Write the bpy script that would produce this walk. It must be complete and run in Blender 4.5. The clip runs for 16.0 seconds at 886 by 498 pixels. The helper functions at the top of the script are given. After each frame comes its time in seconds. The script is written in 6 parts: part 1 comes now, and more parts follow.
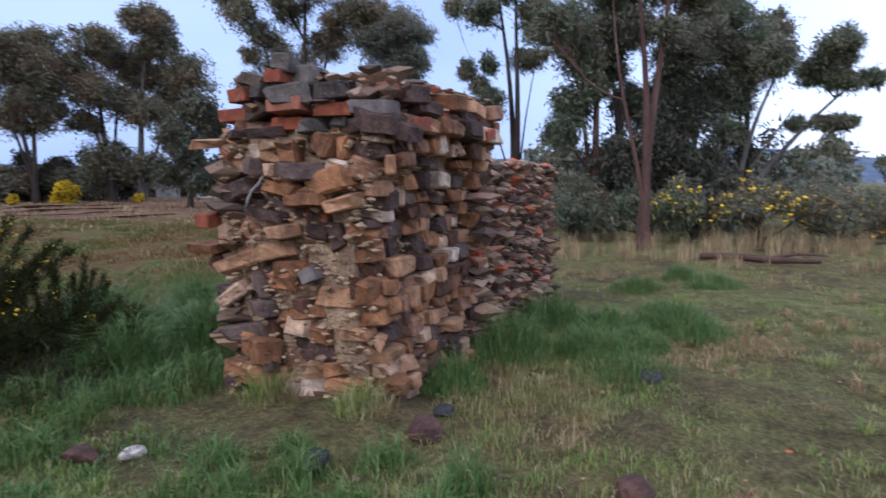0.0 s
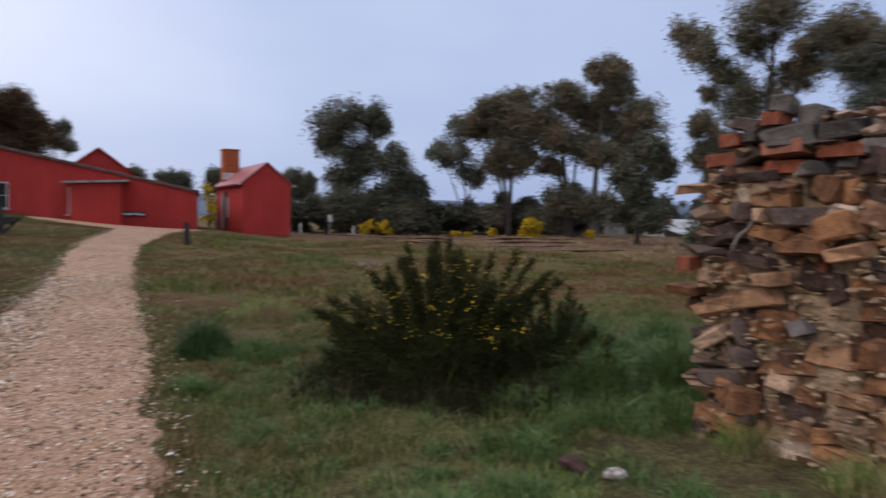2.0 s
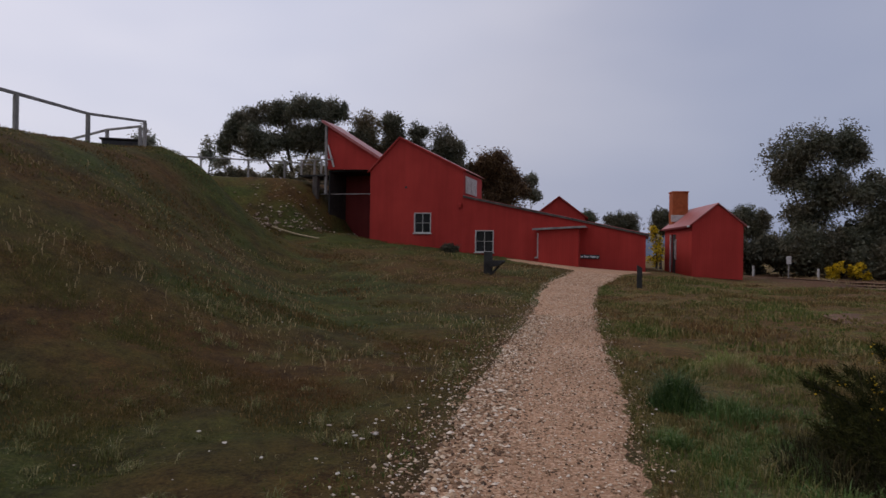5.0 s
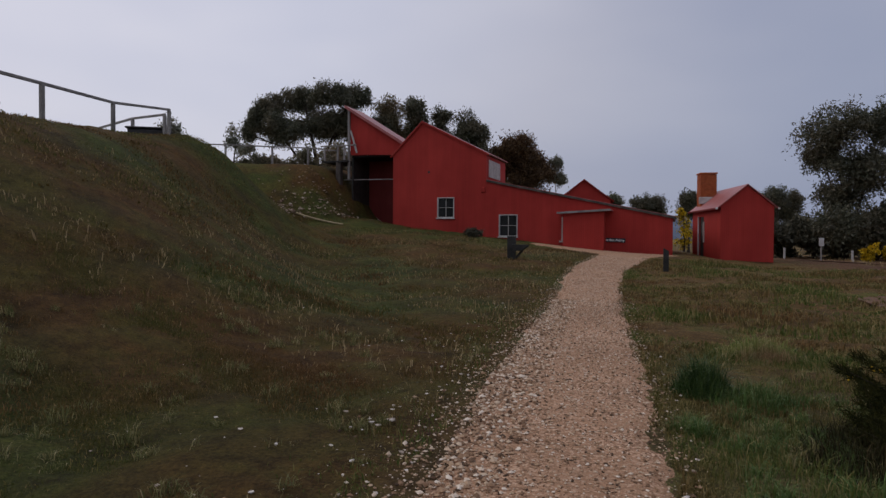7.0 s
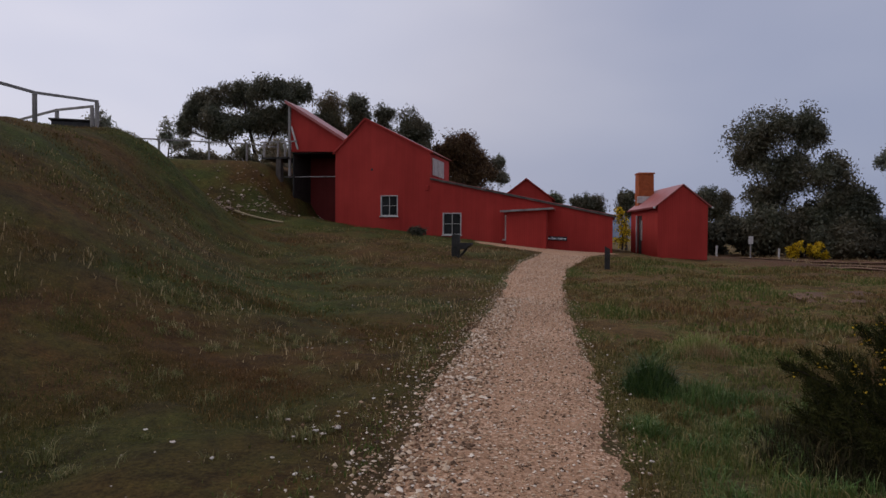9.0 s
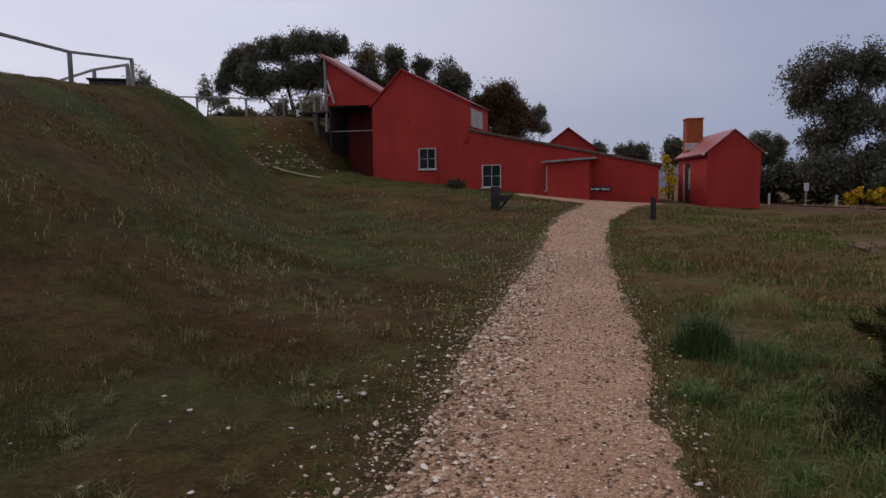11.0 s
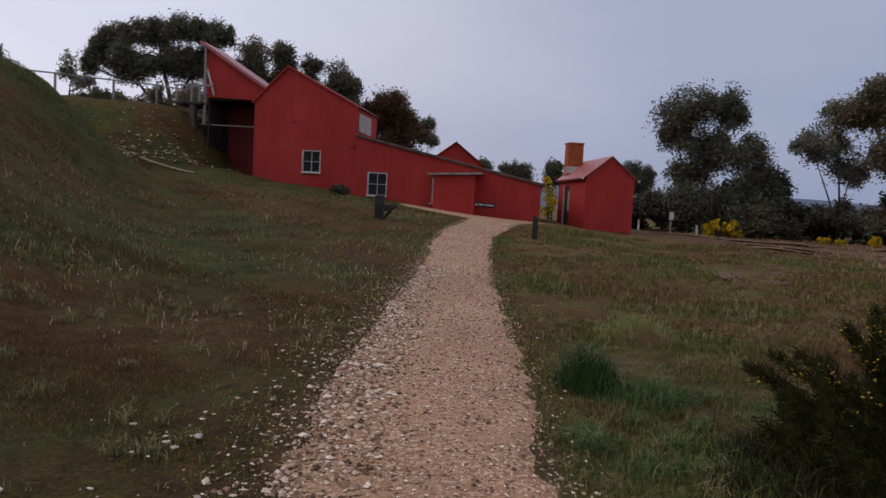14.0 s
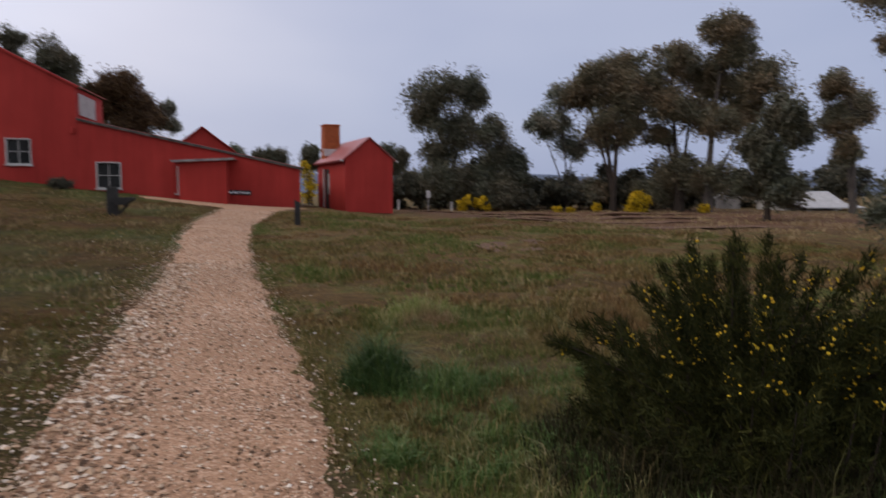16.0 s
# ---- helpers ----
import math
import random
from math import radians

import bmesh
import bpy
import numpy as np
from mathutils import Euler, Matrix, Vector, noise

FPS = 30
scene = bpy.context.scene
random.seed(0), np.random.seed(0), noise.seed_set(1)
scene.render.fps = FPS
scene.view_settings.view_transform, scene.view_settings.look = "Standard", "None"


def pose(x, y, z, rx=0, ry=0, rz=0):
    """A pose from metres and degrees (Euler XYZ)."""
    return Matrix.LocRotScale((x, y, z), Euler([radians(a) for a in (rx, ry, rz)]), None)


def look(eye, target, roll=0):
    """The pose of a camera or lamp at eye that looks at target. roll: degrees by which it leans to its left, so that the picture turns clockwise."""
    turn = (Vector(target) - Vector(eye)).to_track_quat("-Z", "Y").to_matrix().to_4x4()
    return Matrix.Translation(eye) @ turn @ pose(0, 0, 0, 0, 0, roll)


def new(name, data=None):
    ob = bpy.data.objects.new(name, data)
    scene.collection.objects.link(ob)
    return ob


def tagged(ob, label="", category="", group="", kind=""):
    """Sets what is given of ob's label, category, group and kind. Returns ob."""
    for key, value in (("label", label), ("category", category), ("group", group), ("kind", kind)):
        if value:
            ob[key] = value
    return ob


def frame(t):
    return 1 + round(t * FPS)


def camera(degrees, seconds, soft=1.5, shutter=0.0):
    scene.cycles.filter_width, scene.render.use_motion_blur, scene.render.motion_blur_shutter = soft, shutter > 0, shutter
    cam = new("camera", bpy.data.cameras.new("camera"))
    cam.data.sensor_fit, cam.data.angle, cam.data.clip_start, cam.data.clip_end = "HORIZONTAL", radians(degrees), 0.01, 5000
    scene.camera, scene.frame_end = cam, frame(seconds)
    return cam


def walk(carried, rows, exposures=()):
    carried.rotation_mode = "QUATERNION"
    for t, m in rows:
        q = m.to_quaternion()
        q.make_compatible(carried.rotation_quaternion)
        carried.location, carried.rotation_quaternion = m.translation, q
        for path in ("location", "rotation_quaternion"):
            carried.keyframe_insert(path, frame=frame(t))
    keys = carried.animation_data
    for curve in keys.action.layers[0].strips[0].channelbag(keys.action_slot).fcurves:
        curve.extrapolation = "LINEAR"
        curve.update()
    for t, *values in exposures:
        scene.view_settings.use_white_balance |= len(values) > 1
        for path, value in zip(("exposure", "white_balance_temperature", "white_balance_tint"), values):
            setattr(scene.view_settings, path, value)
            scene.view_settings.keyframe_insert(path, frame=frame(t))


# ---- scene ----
cam = camera(68.8, 16.0, soft=1.45, shutter=0.5)
PATH = [
    (0, (0.469, 0.416, 1.186), (2.2, 1.397, 0.983), -0.2),
    (0.5, (0.431, 0.446, 1.192), (2.06, 1.596, 1.038), 0.7),
    (1, (0.37, 0.5, 1.183), (1.802, 1.891, 1.054), 1.3),
    (1.5, (0.284, 0.494, 1.177), (1.434, 2.127, 1.07), 1.4),
    (2, (0.226, 0.483, 1.215), (1.003, 2.324, 1.122), 0.8),
    (2.5, (0.142, 0.514, 1.226), (0.644, 2.447, 1.123), 1.6),
    (3, (-0.032, 0.529, 1.234), (0.201, 2.514, 1.173), 0.3),
    (3.5, (-0.092, 0.401, 1.304), (-0.094, 2.401, 1.282), 0.4),
    (4, (-0.112, 0.334, 1.328), (-0.304, 2.323, 1.266), -0.1),
    (4.5, (-0.107, 0.333, 1.355), (-0.522, 2.289, 1.322), 0.6),
    (5, (-0.052, 0.288, 1.371), (-0.565, 2.221, 1.379), 0.8),
    (5.2, (-0.051, 0.323, 1.368), (-0.585, 2.251, 1.361), 0.8),
    (7.3, (-0.014, 0.432, 1.36), (-0.601, 2.343, 1.321), 0.3),
    (8, (-0.103, 0.522, 1.362), (-0.519, 2.479, 1.358), 0.4),
    (10.3, (-0.11, 0.819, 1.35), (-0.532, 2.769, 1.206), 0.2),
    (10.5, (-0.106, 0.907, 1.35), (-0.56, 2.848, 1.193), -0.2),
    (11, (-0.117, 0.978, 1.345), (-0.656, 2.895, 1.159), -0.8),
    (11.5, (-0.17, 1.07, 1.341), (-0.68, 2.997, 1.175), -0.2),
    (12, (-0.254, 1.215, 1.347), (-0.675, 3.166, 1.22), -1.0),
    (12.5, (-0.26, 1.283, 1.336), (-0.588, 3.248, 1.159), -0.2),
    (13, (-0.222, 1.395, 1.342), (-0.482, 3.374, 1.221), 0.8),
    (13.5, (-0.203, 1.493, 1.345), (-0.356, 3.482, 1.203), 2.3),
    (14, (-0.19, 1.575, 1.347), (-0.376, 3.561, 1.196), 3.2),
    (14.5, (-0.159, 1.636, 1.337), (-0.432, 3.61, 1.167), 3.1),
    (15, (-0.147, 1.711, 1.34), (-0.272, 3.703, 1.201), 1.7),
    (15.5, (-0.186, 1.965, 1.354), (0.067, 3.946, 1.246), 0.2),
    (16, (-0.211, 2.309, 1.266), (0.321, 4.229, 1.092), 0.2),
]
EXPOSURE = [(0.0, 1.15, 5480, 12), (0.5, 1.15, 5650, 11), (1.0, 1.12, 5850, 10), (1.5, 0.78, 6300, 10), (2.0, 0.62, 6300, 11), (2.5, 0.47, 6550, 11), (3.0, 0.38, 6700, 12), (3.5, 0.3, 6750, 13), (4.0, 0.22, 6780, 13), (5.0, -0.02, 6750, 14),
            (7.5, -0.15, 6750, 13), (8.2, -0.1, 6750, 14), (10.5, -0.03, 6650, 15), (13.0, 0.05, 6650, 15), (14.5, 0.1, 6700, 15), (15.3, 0.18, 6700, 15), (16.0, 0.4, 6850, 14)]
walk(cam, [(t, look(eye, target, roll)) for t, eye, target, roll in PATH], EXPOSURE)

# ---- world, sun and exposure ----
world = bpy.data.worlds.new("overcast")
scene.world = world
world.use_nodes = True
wn = world.node_tree.nodes
wl = world.node_tree.links
for n in list(wn):
    wn.remove(n)
w_out = wn.new("ShaderNodeOutputWorld")
w_bg = wn.new("ShaderNodeBackground")
w_sky = wn.new("ShaderNodeTexSky")
w_sky.sky_type = "NISHITA"
w_sky.sun_disc = False
w_sky.sun_elevation = radians(37)
w_sky.sun_rotation = radians(-84)
w_sky.dust_density = 4.0
w_sky.ozone_density = 1.5
w_mix = wn.new("ShaderNodeMix")
w_mix.data_type = "RGBA"
w_mix.inputs[0].default_value = 0.86
w_geo = wn.new("ShaderNodeTexCoord")
w_map = wn.new("ShaderNodeMapping")
w_map.inputs["Scale"].default_value = (1.2, 1.2, 3.0)
w_noise = wn.new("ShaderNodeTexNoise")
w_noise.inputs["Scale"].default_value = 1.3
w_noise.inputs["Detail"].default_value = 3.0
w_ramp = wn.new("ShaderNodeValToRGB")
w_ramp.color_ramp.elements[0].position = 0.3
w_ramp.color_ramp.elements[0].color = (3.9, 4.45, 6.1, 1)
w_ramp.color_ramp.elements[1].position = 0.72
w_ramp.color_ramp.elements[1].color = (5.6, 5.95, 7.2, 1)
wl.new(w_geo.outputs["Generated"], w_map.inputs["Vector"])
wl.new(w_map.outputs["Vector"], w_noise.inputs["Vector"])
wl.new(w_noise.outputs["Fac"], w_ramp.inputs["Fac"])
wl.new(w_sky.outputs["Color"], w_mix.inputs[6])
wl.new(w_ramp.outputs["Color"], w_mix.inputs[7])
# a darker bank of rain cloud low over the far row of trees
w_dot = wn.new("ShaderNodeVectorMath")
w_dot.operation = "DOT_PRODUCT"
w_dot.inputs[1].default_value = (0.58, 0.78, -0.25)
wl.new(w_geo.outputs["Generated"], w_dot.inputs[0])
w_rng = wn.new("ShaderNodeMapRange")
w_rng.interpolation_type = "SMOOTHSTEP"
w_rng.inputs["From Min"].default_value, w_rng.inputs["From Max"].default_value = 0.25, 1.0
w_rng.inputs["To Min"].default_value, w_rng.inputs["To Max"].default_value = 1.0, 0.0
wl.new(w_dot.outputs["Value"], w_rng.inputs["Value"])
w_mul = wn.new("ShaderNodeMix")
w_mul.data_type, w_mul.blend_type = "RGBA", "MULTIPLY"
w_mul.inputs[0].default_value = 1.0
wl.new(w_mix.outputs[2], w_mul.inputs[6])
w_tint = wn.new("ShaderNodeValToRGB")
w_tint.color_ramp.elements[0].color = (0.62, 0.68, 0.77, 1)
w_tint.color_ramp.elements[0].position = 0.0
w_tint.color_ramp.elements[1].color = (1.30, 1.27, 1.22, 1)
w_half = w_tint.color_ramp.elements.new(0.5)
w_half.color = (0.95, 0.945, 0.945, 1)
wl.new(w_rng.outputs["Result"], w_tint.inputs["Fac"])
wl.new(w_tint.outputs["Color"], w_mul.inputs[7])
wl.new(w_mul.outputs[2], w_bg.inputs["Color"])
w_bg.inputs["Strength"].default_value = 0.1
wl.new(w_bg.outputs["Background"], w_out.inputs["Surface"])

sun_data = bpy.data.lights.new("sun", "SUN")
sun_data.energy = 0.55
sun_data.angle = radians(50)
sun_data.color = (1.0, 0.95, 0.88)
sun = new("sun", sun_data)
sun.matrix_world = look((-30, 3, 23), (0, 0, 0))


# ---- materials ----
def material(name, rough=0.8, metal=0.0, spec=0.3):
    m = bpy.data.materials.new(name)
    m.use_nodes = True
    b = m.node_tree.nodes["Principled BSDF"]
    b.inputs["Roughness"].default_value = rough
    b.inputs["Metallic"].default_value = metal
    b.inputs["Specular IOR Level"].default_value = spec
    return m, m.node_tree.nodes, m.node_tree.links, b


def noise_tex(ns, ls, scale, detail=4.0, stretch=None, rough=0.55):
    tc = ns.new("ShaderNodeTexCoord")
    n = ns.new("ShaderNodeTexNoise")
    n.inputs["Scale"].default_value = scale
    n.inputs["Detail"].default_value = detail
    n.inputs["Roughness"].default_value = rough
    if stretch:
        mp = ns.new("ShaderNodeMapping")
        mp.inputs["Scale"].default_value = stretch
        ls.new(tc.outputs["Object"], mp.inputs["Vector"])
        ls.new(mp.outputs["Vector"], n.inputs["Vector"])
    else:
        ls.new(tc.outputs["Object"], n.inputs["Vector"])
    return n.outputs["Fac"]


def world_noise(ns, ls, scale, detail=4.0):
    """Grain at true size on pieces that share a mesh but not its proportions."""
    geo = ns.new("ShaderNodeNewGeometry")
    n = ns.new("ShaderNodeTexNoise")
    n.inputs["Scale"].default_value = scale
    n.inputs["Detail"].default_value = detail
    n.inputs["Roughness"].default_value = 0.6
    ls.new(geo.outputs["Position"], n.inputs["Vector"])
    return n.outputs["Fac"]


def ramp(ns, ls, fac, stops, constant=False):
    r = ns.new("ShaderNodeValToRGB")
    cr = r.color_ramp
    if constant:
        cr.interpolation = "CONSTANT"
    while len(cr.elements) < len(stops):
        cr.elements.new(0.5)
    for e, (p, c) in zip(cr.elements, stops):
        e.position, e.color = p, (*c, 1)
    ls.new(fac, r.inputs["Fac"])
    return r.outputs["Color"]


def mix_col(ns, ls, fac, a, b, kind="MIX"):
    m = ns.new("ShaderNodeMix")
    m.data_type = "RGBA"
    m.blend_type = kind
    for sock, v in ((m.inputs[0], fac), (m.inputs[6], a), (m.inputs[7], b)):
        if hasattr(v, "is_linked"):
            ls.new(v, sock)
        else:
            sock.default_value = v if not isinstance(v, tuple) else (*v, 1)
    return m.outputs[2]


def bump(ns, ls, b, height, strength=0.4, dist=0.02):
    n = ns.new("ShaderNodeBump")
    n.inputs["Strength"].default_value = strength
    n.inputs["Distance"].default_value = dist
    ls.new(height, n.inputs["Height"])
    ls.new(n.outputs["Normal"], b.inputs["Normal"])


def rough_material(name, stops, scale=6.0, fine=40.0, rough=0.85, metal=0.0, strength=0.4, dist=0.01, stretch=None, spec=0.3, grain=0.35):
    m, ns, ls, b = material(name, rough, metal, spec)
    big = noise_tex(ns, ls, scale, 5.0, stretch)
    small = noise_tex(ns, ls, fine, 4.0, stretch)
    col = ramp(ns, ls, big, stops)
    speck = ramp(ns, ls, small, [(0.3, (1 - grain,) * 3), (0.7, (1 + grain * 0.4,) * 3)])
    ls.new(mix_col(ns, ls, 1.0, col, speck, "MULTIPLY"), b.inputs["Base Color"])
    bump(ns, ls, b, small, strength, dist)
    return m


def island_material(name, stops, rough=0.7, spec=0.2, patches=None, scale=0.35, thin=0.0):
    """Colour by piece of one joined mesh, shifted in patches over the ground."""
    m, ns, ls, b = material(name, rough, 0.0, spec)
    geo = ns.new("ShaderNodeNewGeometry")
    col = ramp(ns, ls, geo.outputs["Random Per Island"], stops)
    if patches:
        big = noise_tex(ns, ls, scale, 3.0)
        fac = ramp(ns, ls, big, [(0.42, (0, 0, 0)), (0.6, (1, 1, 1))])
        col2 = ramp(ns, ls, geo.outputs["Random Per Island"], patches)
        col = mix_col(ns, ls, fac, col, col2)
    ls.new(col, b.inputs["Base Color"])
    if thin:
        # light passing through the leaf
        tr = ns.new("ShaderNodeBsdfTranslucent")
        ls.new(col, tr.inputs["Color"])
        mx = ns.new("ShaderNodeMixShader")
        mx.inputs[0].default_value = thin
        ls.new(b.outputs["BSDF"], mx.inputs[1])
        ls.new(tr.outputs["BSDF"], mx.inputs[2])
        ls.new(mx.outputs["Shader"], ns["Material Output"].inputs["Surface"])
    return m


def object_material(name, stops, fine=30.0, rough=0.88, strength=0.6, dist=0.012, mottled=0.4):
    """Colour by object, with mottling and grain."""
    m, ns, ls, b = material(name, rough, 0.0, 0.25)
    info = ns.new("ShaderNodeObjectInfo")
    col = ramp(ns, ls, info.outputs["Random"], stops, True)
    n1 = world_noise(ns, ls, 11.0)
    n2 = world_noise(ns, ls, fine, 6.0)
    col = mix_col(ns, ls, 1.0, col, ramp(ns, ls, n1, [(0.3, (1 - mottled,) * 3), (0.7, (1.25,) * 3)]), "MULTIPLY")
    stain = ramp(ns, ls, n2, [(0.55, (0, 0, 0)), (0.75, (0.5, 0.5, 0.5))])
    col = mix_col(ns, ls, stain, col, (0.34, 0.23, 0.14))
    ls.new(col, b.inputs["Base Color"])
    bump(ns, ls, b, n2, strength, dist)
    return m


def ribbed_paint(name, dark, light, rib=13.0, rough=0.7):
    """Painted corrugated iron: upright ribs, faded patches and streaks."""
    m, ns, ls, b = material(name, rough, 0.0, 0.15)
    tc = ns.new("ShaderNodeTexCoord")
    wv = ns.new("ShaderNodeTexWave")
    wv.bands_direction = "X"
    wv.inputs["Scale"].default_value = rib / 6.283 * 2
    wv.inputs["Distortion"].default_value = 0.0
    ls.new(tc.outputs["Object"], wv.inputs["Vector"])
    big = noise_tex(ns, ls, 0.5, 5.0)
    streak = noise_tex(ns, ls, 1.4, 4.0, (3.0, 3.0, 0.25))
    col = ramp(ns, ls, big, [(0.3, dark), (0.7, light)])
    col = mix_col(ns, ls, 1.0, col, ramp(ns, ls, streak, [(0.3, (0.88,) * 3), (0.7, (1.05,) * 3)]), "MULTIPLY")
    ls.new(col, b.inputs["Base Color"])
    bump(ns, ls, b, wv.outputs["Fac"], 0.22, 0.015)
    return m


M = {}
# ground: dark damp soil, moss-green and rusty dry grass in patches
m, ns, ls, b = material("ground_turf", 0.95, 0.0, 0.15)
n_a = noise_tex(ns, ls, 0.22, 5.0)
n_b = noise_tex(ns, ls, 1.1, 6.0)
n_c = noise_tex(ns, ls, 34.0, 6.0, None, 0.75)
n_d = noise_tex(ns, ls, 5.5, 5.0, None, 0.65)
c1 = ramp(ns, ls, n_b, [(0.3, (0.090, 0.062, 0.032)), (0.5, (0.165, 0.118, 0.055)), (0.68, (0.150, 0.148, 0.046))])
c2 = ramp(ns, ls, n_b, [(0.3, (0.125, 0.110, 0.042)), (0.55, (0.175, 0.170, 0.055)), (0.75, (0.265, 0.205, 0.095))])
c0 = mix_col(ns, ls, ramp(ns, ls, n_a, [(0.4, (0, 0, 0)), (0.6, (1, 1, 1))]), c1, c2)
# bare reddish earth where the machines have scraped the field
tc = ns.new("ShaderNodeTexCoord")
sx = ns.new("ShaderNodeSeparateXYZ")
ls.new(tc.outputs["Object"], sx.inputs[0])


def span(sock, lo, hi):
    r_ = ns.new("ShaderNodeMapRange")
    r_.interpolation_type = "SMOOTHSTEP"
    r_.inputs["From Min"].default_value, r_.inputs["From Max"].default_value = lo, hi
    ls.new(sock, r_.inputs["Value"])
    return r_.outputs["Result"]


def times(a, b_):
    q = ns.new("ShaderNodeMath")
    q.operation = "MULTIPLY"
    ls.new(a, q.inputs[0])
    ls.new(b_, q.inputs[1])
    return q.outputs[0]


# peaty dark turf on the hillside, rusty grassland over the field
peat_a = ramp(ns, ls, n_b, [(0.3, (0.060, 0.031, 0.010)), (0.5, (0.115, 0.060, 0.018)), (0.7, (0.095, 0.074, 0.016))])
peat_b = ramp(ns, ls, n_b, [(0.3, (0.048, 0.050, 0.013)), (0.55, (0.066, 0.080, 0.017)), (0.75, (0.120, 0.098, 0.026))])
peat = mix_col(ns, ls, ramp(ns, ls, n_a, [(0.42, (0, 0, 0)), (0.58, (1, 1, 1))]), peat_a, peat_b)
rust = ramp(ns, ls, n_b, [(0.3, (0.090, 0.058, 0.022)), (0.5, (0.165, 0.098, 0.036)), (0.7, (0.110, 0.130, 0.030))])
c0 = mix_col(ns, ls, span(sx.outputs["Y"], 4.0, 9.0), c0, rust)
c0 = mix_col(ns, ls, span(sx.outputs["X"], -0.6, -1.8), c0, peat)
c0 = mix_col(ns, ls, 1.0, c0, ramp(ns, ls, n_c, [(0.3, (0.28,) * 3), (0.55, (1.0,) * 3), (0.72, (1.65,) * 3)]), "MULTIPLY")
c0 = mix_col(ns, ls, 1.0, c0, ramp(ns, ls, n_d, [(0.3, (0.55, 0.5, 0.48)), (0.5, (1.0, 1.0, 1.0)), (0.7, (1.3, 1.32, 1.2))]), "MULTIPLY")
bare = times(times(span(sx.outputs["Y"], 17.0, 26.0), span(sx.outputs["X"], 4.5, 8.0)), times(span(sx.outputs["Y"], 62.0, 46.0), span(sx.outputs["X"], 42.0, 30.0)))
bare = times(bare, ramp(ns, ls, noise_tex(ns, ls, 0.45, 4.0, (0.35, 1.6, 1.0)), [(0.30, (0, 0, 0)), (0.42, (1, 1, 1))]))
c0 = mix_col(ns, ls, bare, c0, ramp(ns, ls, n_c, [(0.3, (0.085, 0.042, 0.024)), (0.7, (0.165, 0.085, 0.045))]))
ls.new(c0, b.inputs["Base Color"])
bump(ns, ls, b, n_c, 0.9, 0.06)
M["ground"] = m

# path: pinkish crushed quartz gravel
m, ns, ls, b = material("path_gravel", 0.9, 0.0, 0.3)
tc = ns.new("ShaderNodeTexCoord")
vo = ns.new("ShaderNodeTexVoronoi")
vo.inputs["Scale"].default_value = 62.0
ls.new(tc.outputs["Object"], vo.inputs["Vector"])
sep = ns.new("ShaderNodeSeparateColor")
ls.new(vo.outputs["Color"], sep.inputs["Color"])
cg = ramp(ns, ls, sep.outputs["Red"], [(0.0, (0.102, 0.0585, 0.03625)), (0.35, (0.2754, 0.1677, 0.1068)), (0.7, (0.4386, 0.2876, 0.1913)), (0.93, (0.714, 0.5655, 0.4531))])
sand = ramp(ns, ls, noise_tex(ns, ls, 120.0, 4.0), [(0.3, (0.22, 0.1351, 0.08478)), (0.7, (0.42, 0.2751, 0.1824))])
cg = mix_col(ns, ls, ramp(ns, ls, noise_tex(ns, ls, 0.9, 4.0), [(0.35, (0.35,) * 3), (0.65, (0.85,) * 3)]), cg, sand)
cg = mix_col(ns, ls, 1.0, cg, ramp(ns, ls, noise_tex(ns, ls, 0.7, 5.0), [(0.3, (0.92, 0.81, 0.70)), (0.7, (1.22, 1.09, 0.96))]), "MULTIPLY")
ls.new(cg, b.inputs["Base Color"])
bump(ns, ls, b, vo.outputs["Distance"], 0.5, 0.012)
M["path"] = m

M["pebble"] = island_material("quartz_pebble", [(0.0, (0.060, 0.036, 0.021)), (0.3, (0.25, 0.145, 0.082)), (0.6, (0.43, 0.285, 0.172)), (0.82, (0.60, 0.47, 0.34)), (1.0, (0.76, 0.66, 0.54))], 0.8, 0.3)
M["quartz"] = island_material("white_quartz", [(0.0, (0.297, 0.238, 0.184)), (0.5, (0.495, 0.425, 0.360)), (1.0, (0.702, 0.637, 0.568))], 0.75, 0.35)
M["grass"] = island_material("grass_blade", [(0.0, (0.095, 0.165, 0.030)), (0.4, (0.175, 0.265, 0.056)), (0.75, (0.300, 0.305, 0.092)), (0.97, (0.45, 0.36, 0.20))], 0.6, 0.25,
                            [(0.0, (0.160, 0.112, 0.052)), (0.4, (0.265, 0.170, 0.080)), (0.8, (0.365, 0.225, 0.125)), (1.0, (0.50, 0.36, 0.22))], 0.6, 0.3)
M["grass_dark"] = island_material("dull_grass_blade", [(0.0, (0.040, 0.052, 0.011)), (0.5, (0.078, 0.088, 0.018)), (0.85, (0.125, 0.112, 0.030)), (1.0, (0.32, 0.23, 0.09))], 0.7, 0.2,
                                 [(0.0, (0.064, 0.036, 0.012)), (0.5, (0.112, 0.058, 0.018)), (0.9, (0.170, 0.085, 0.030)), (1.0, (0.35, 0.22, 0.10))], 0.4, 0.25)
M["grass_mid"] = island_material("field_grass_blade", [(0.0, (0.046, 0.078, 0.013)), (0.4, (0.084, 0.122, 0.023)), (0.75, (0.145, 0.140, 0.038)), (0.95, (0.32, 0.25, 0.11))], 0.65, 0.2,
                                [(0.0, (0.080, 0.046, 0.018)), (0.4, (0.150, 0.082, 0.030)), (0.8, (0.220, 0.130, 0.050)), (1.0, (0.34, 0.25, 0.12))], 0.45, 0.25)
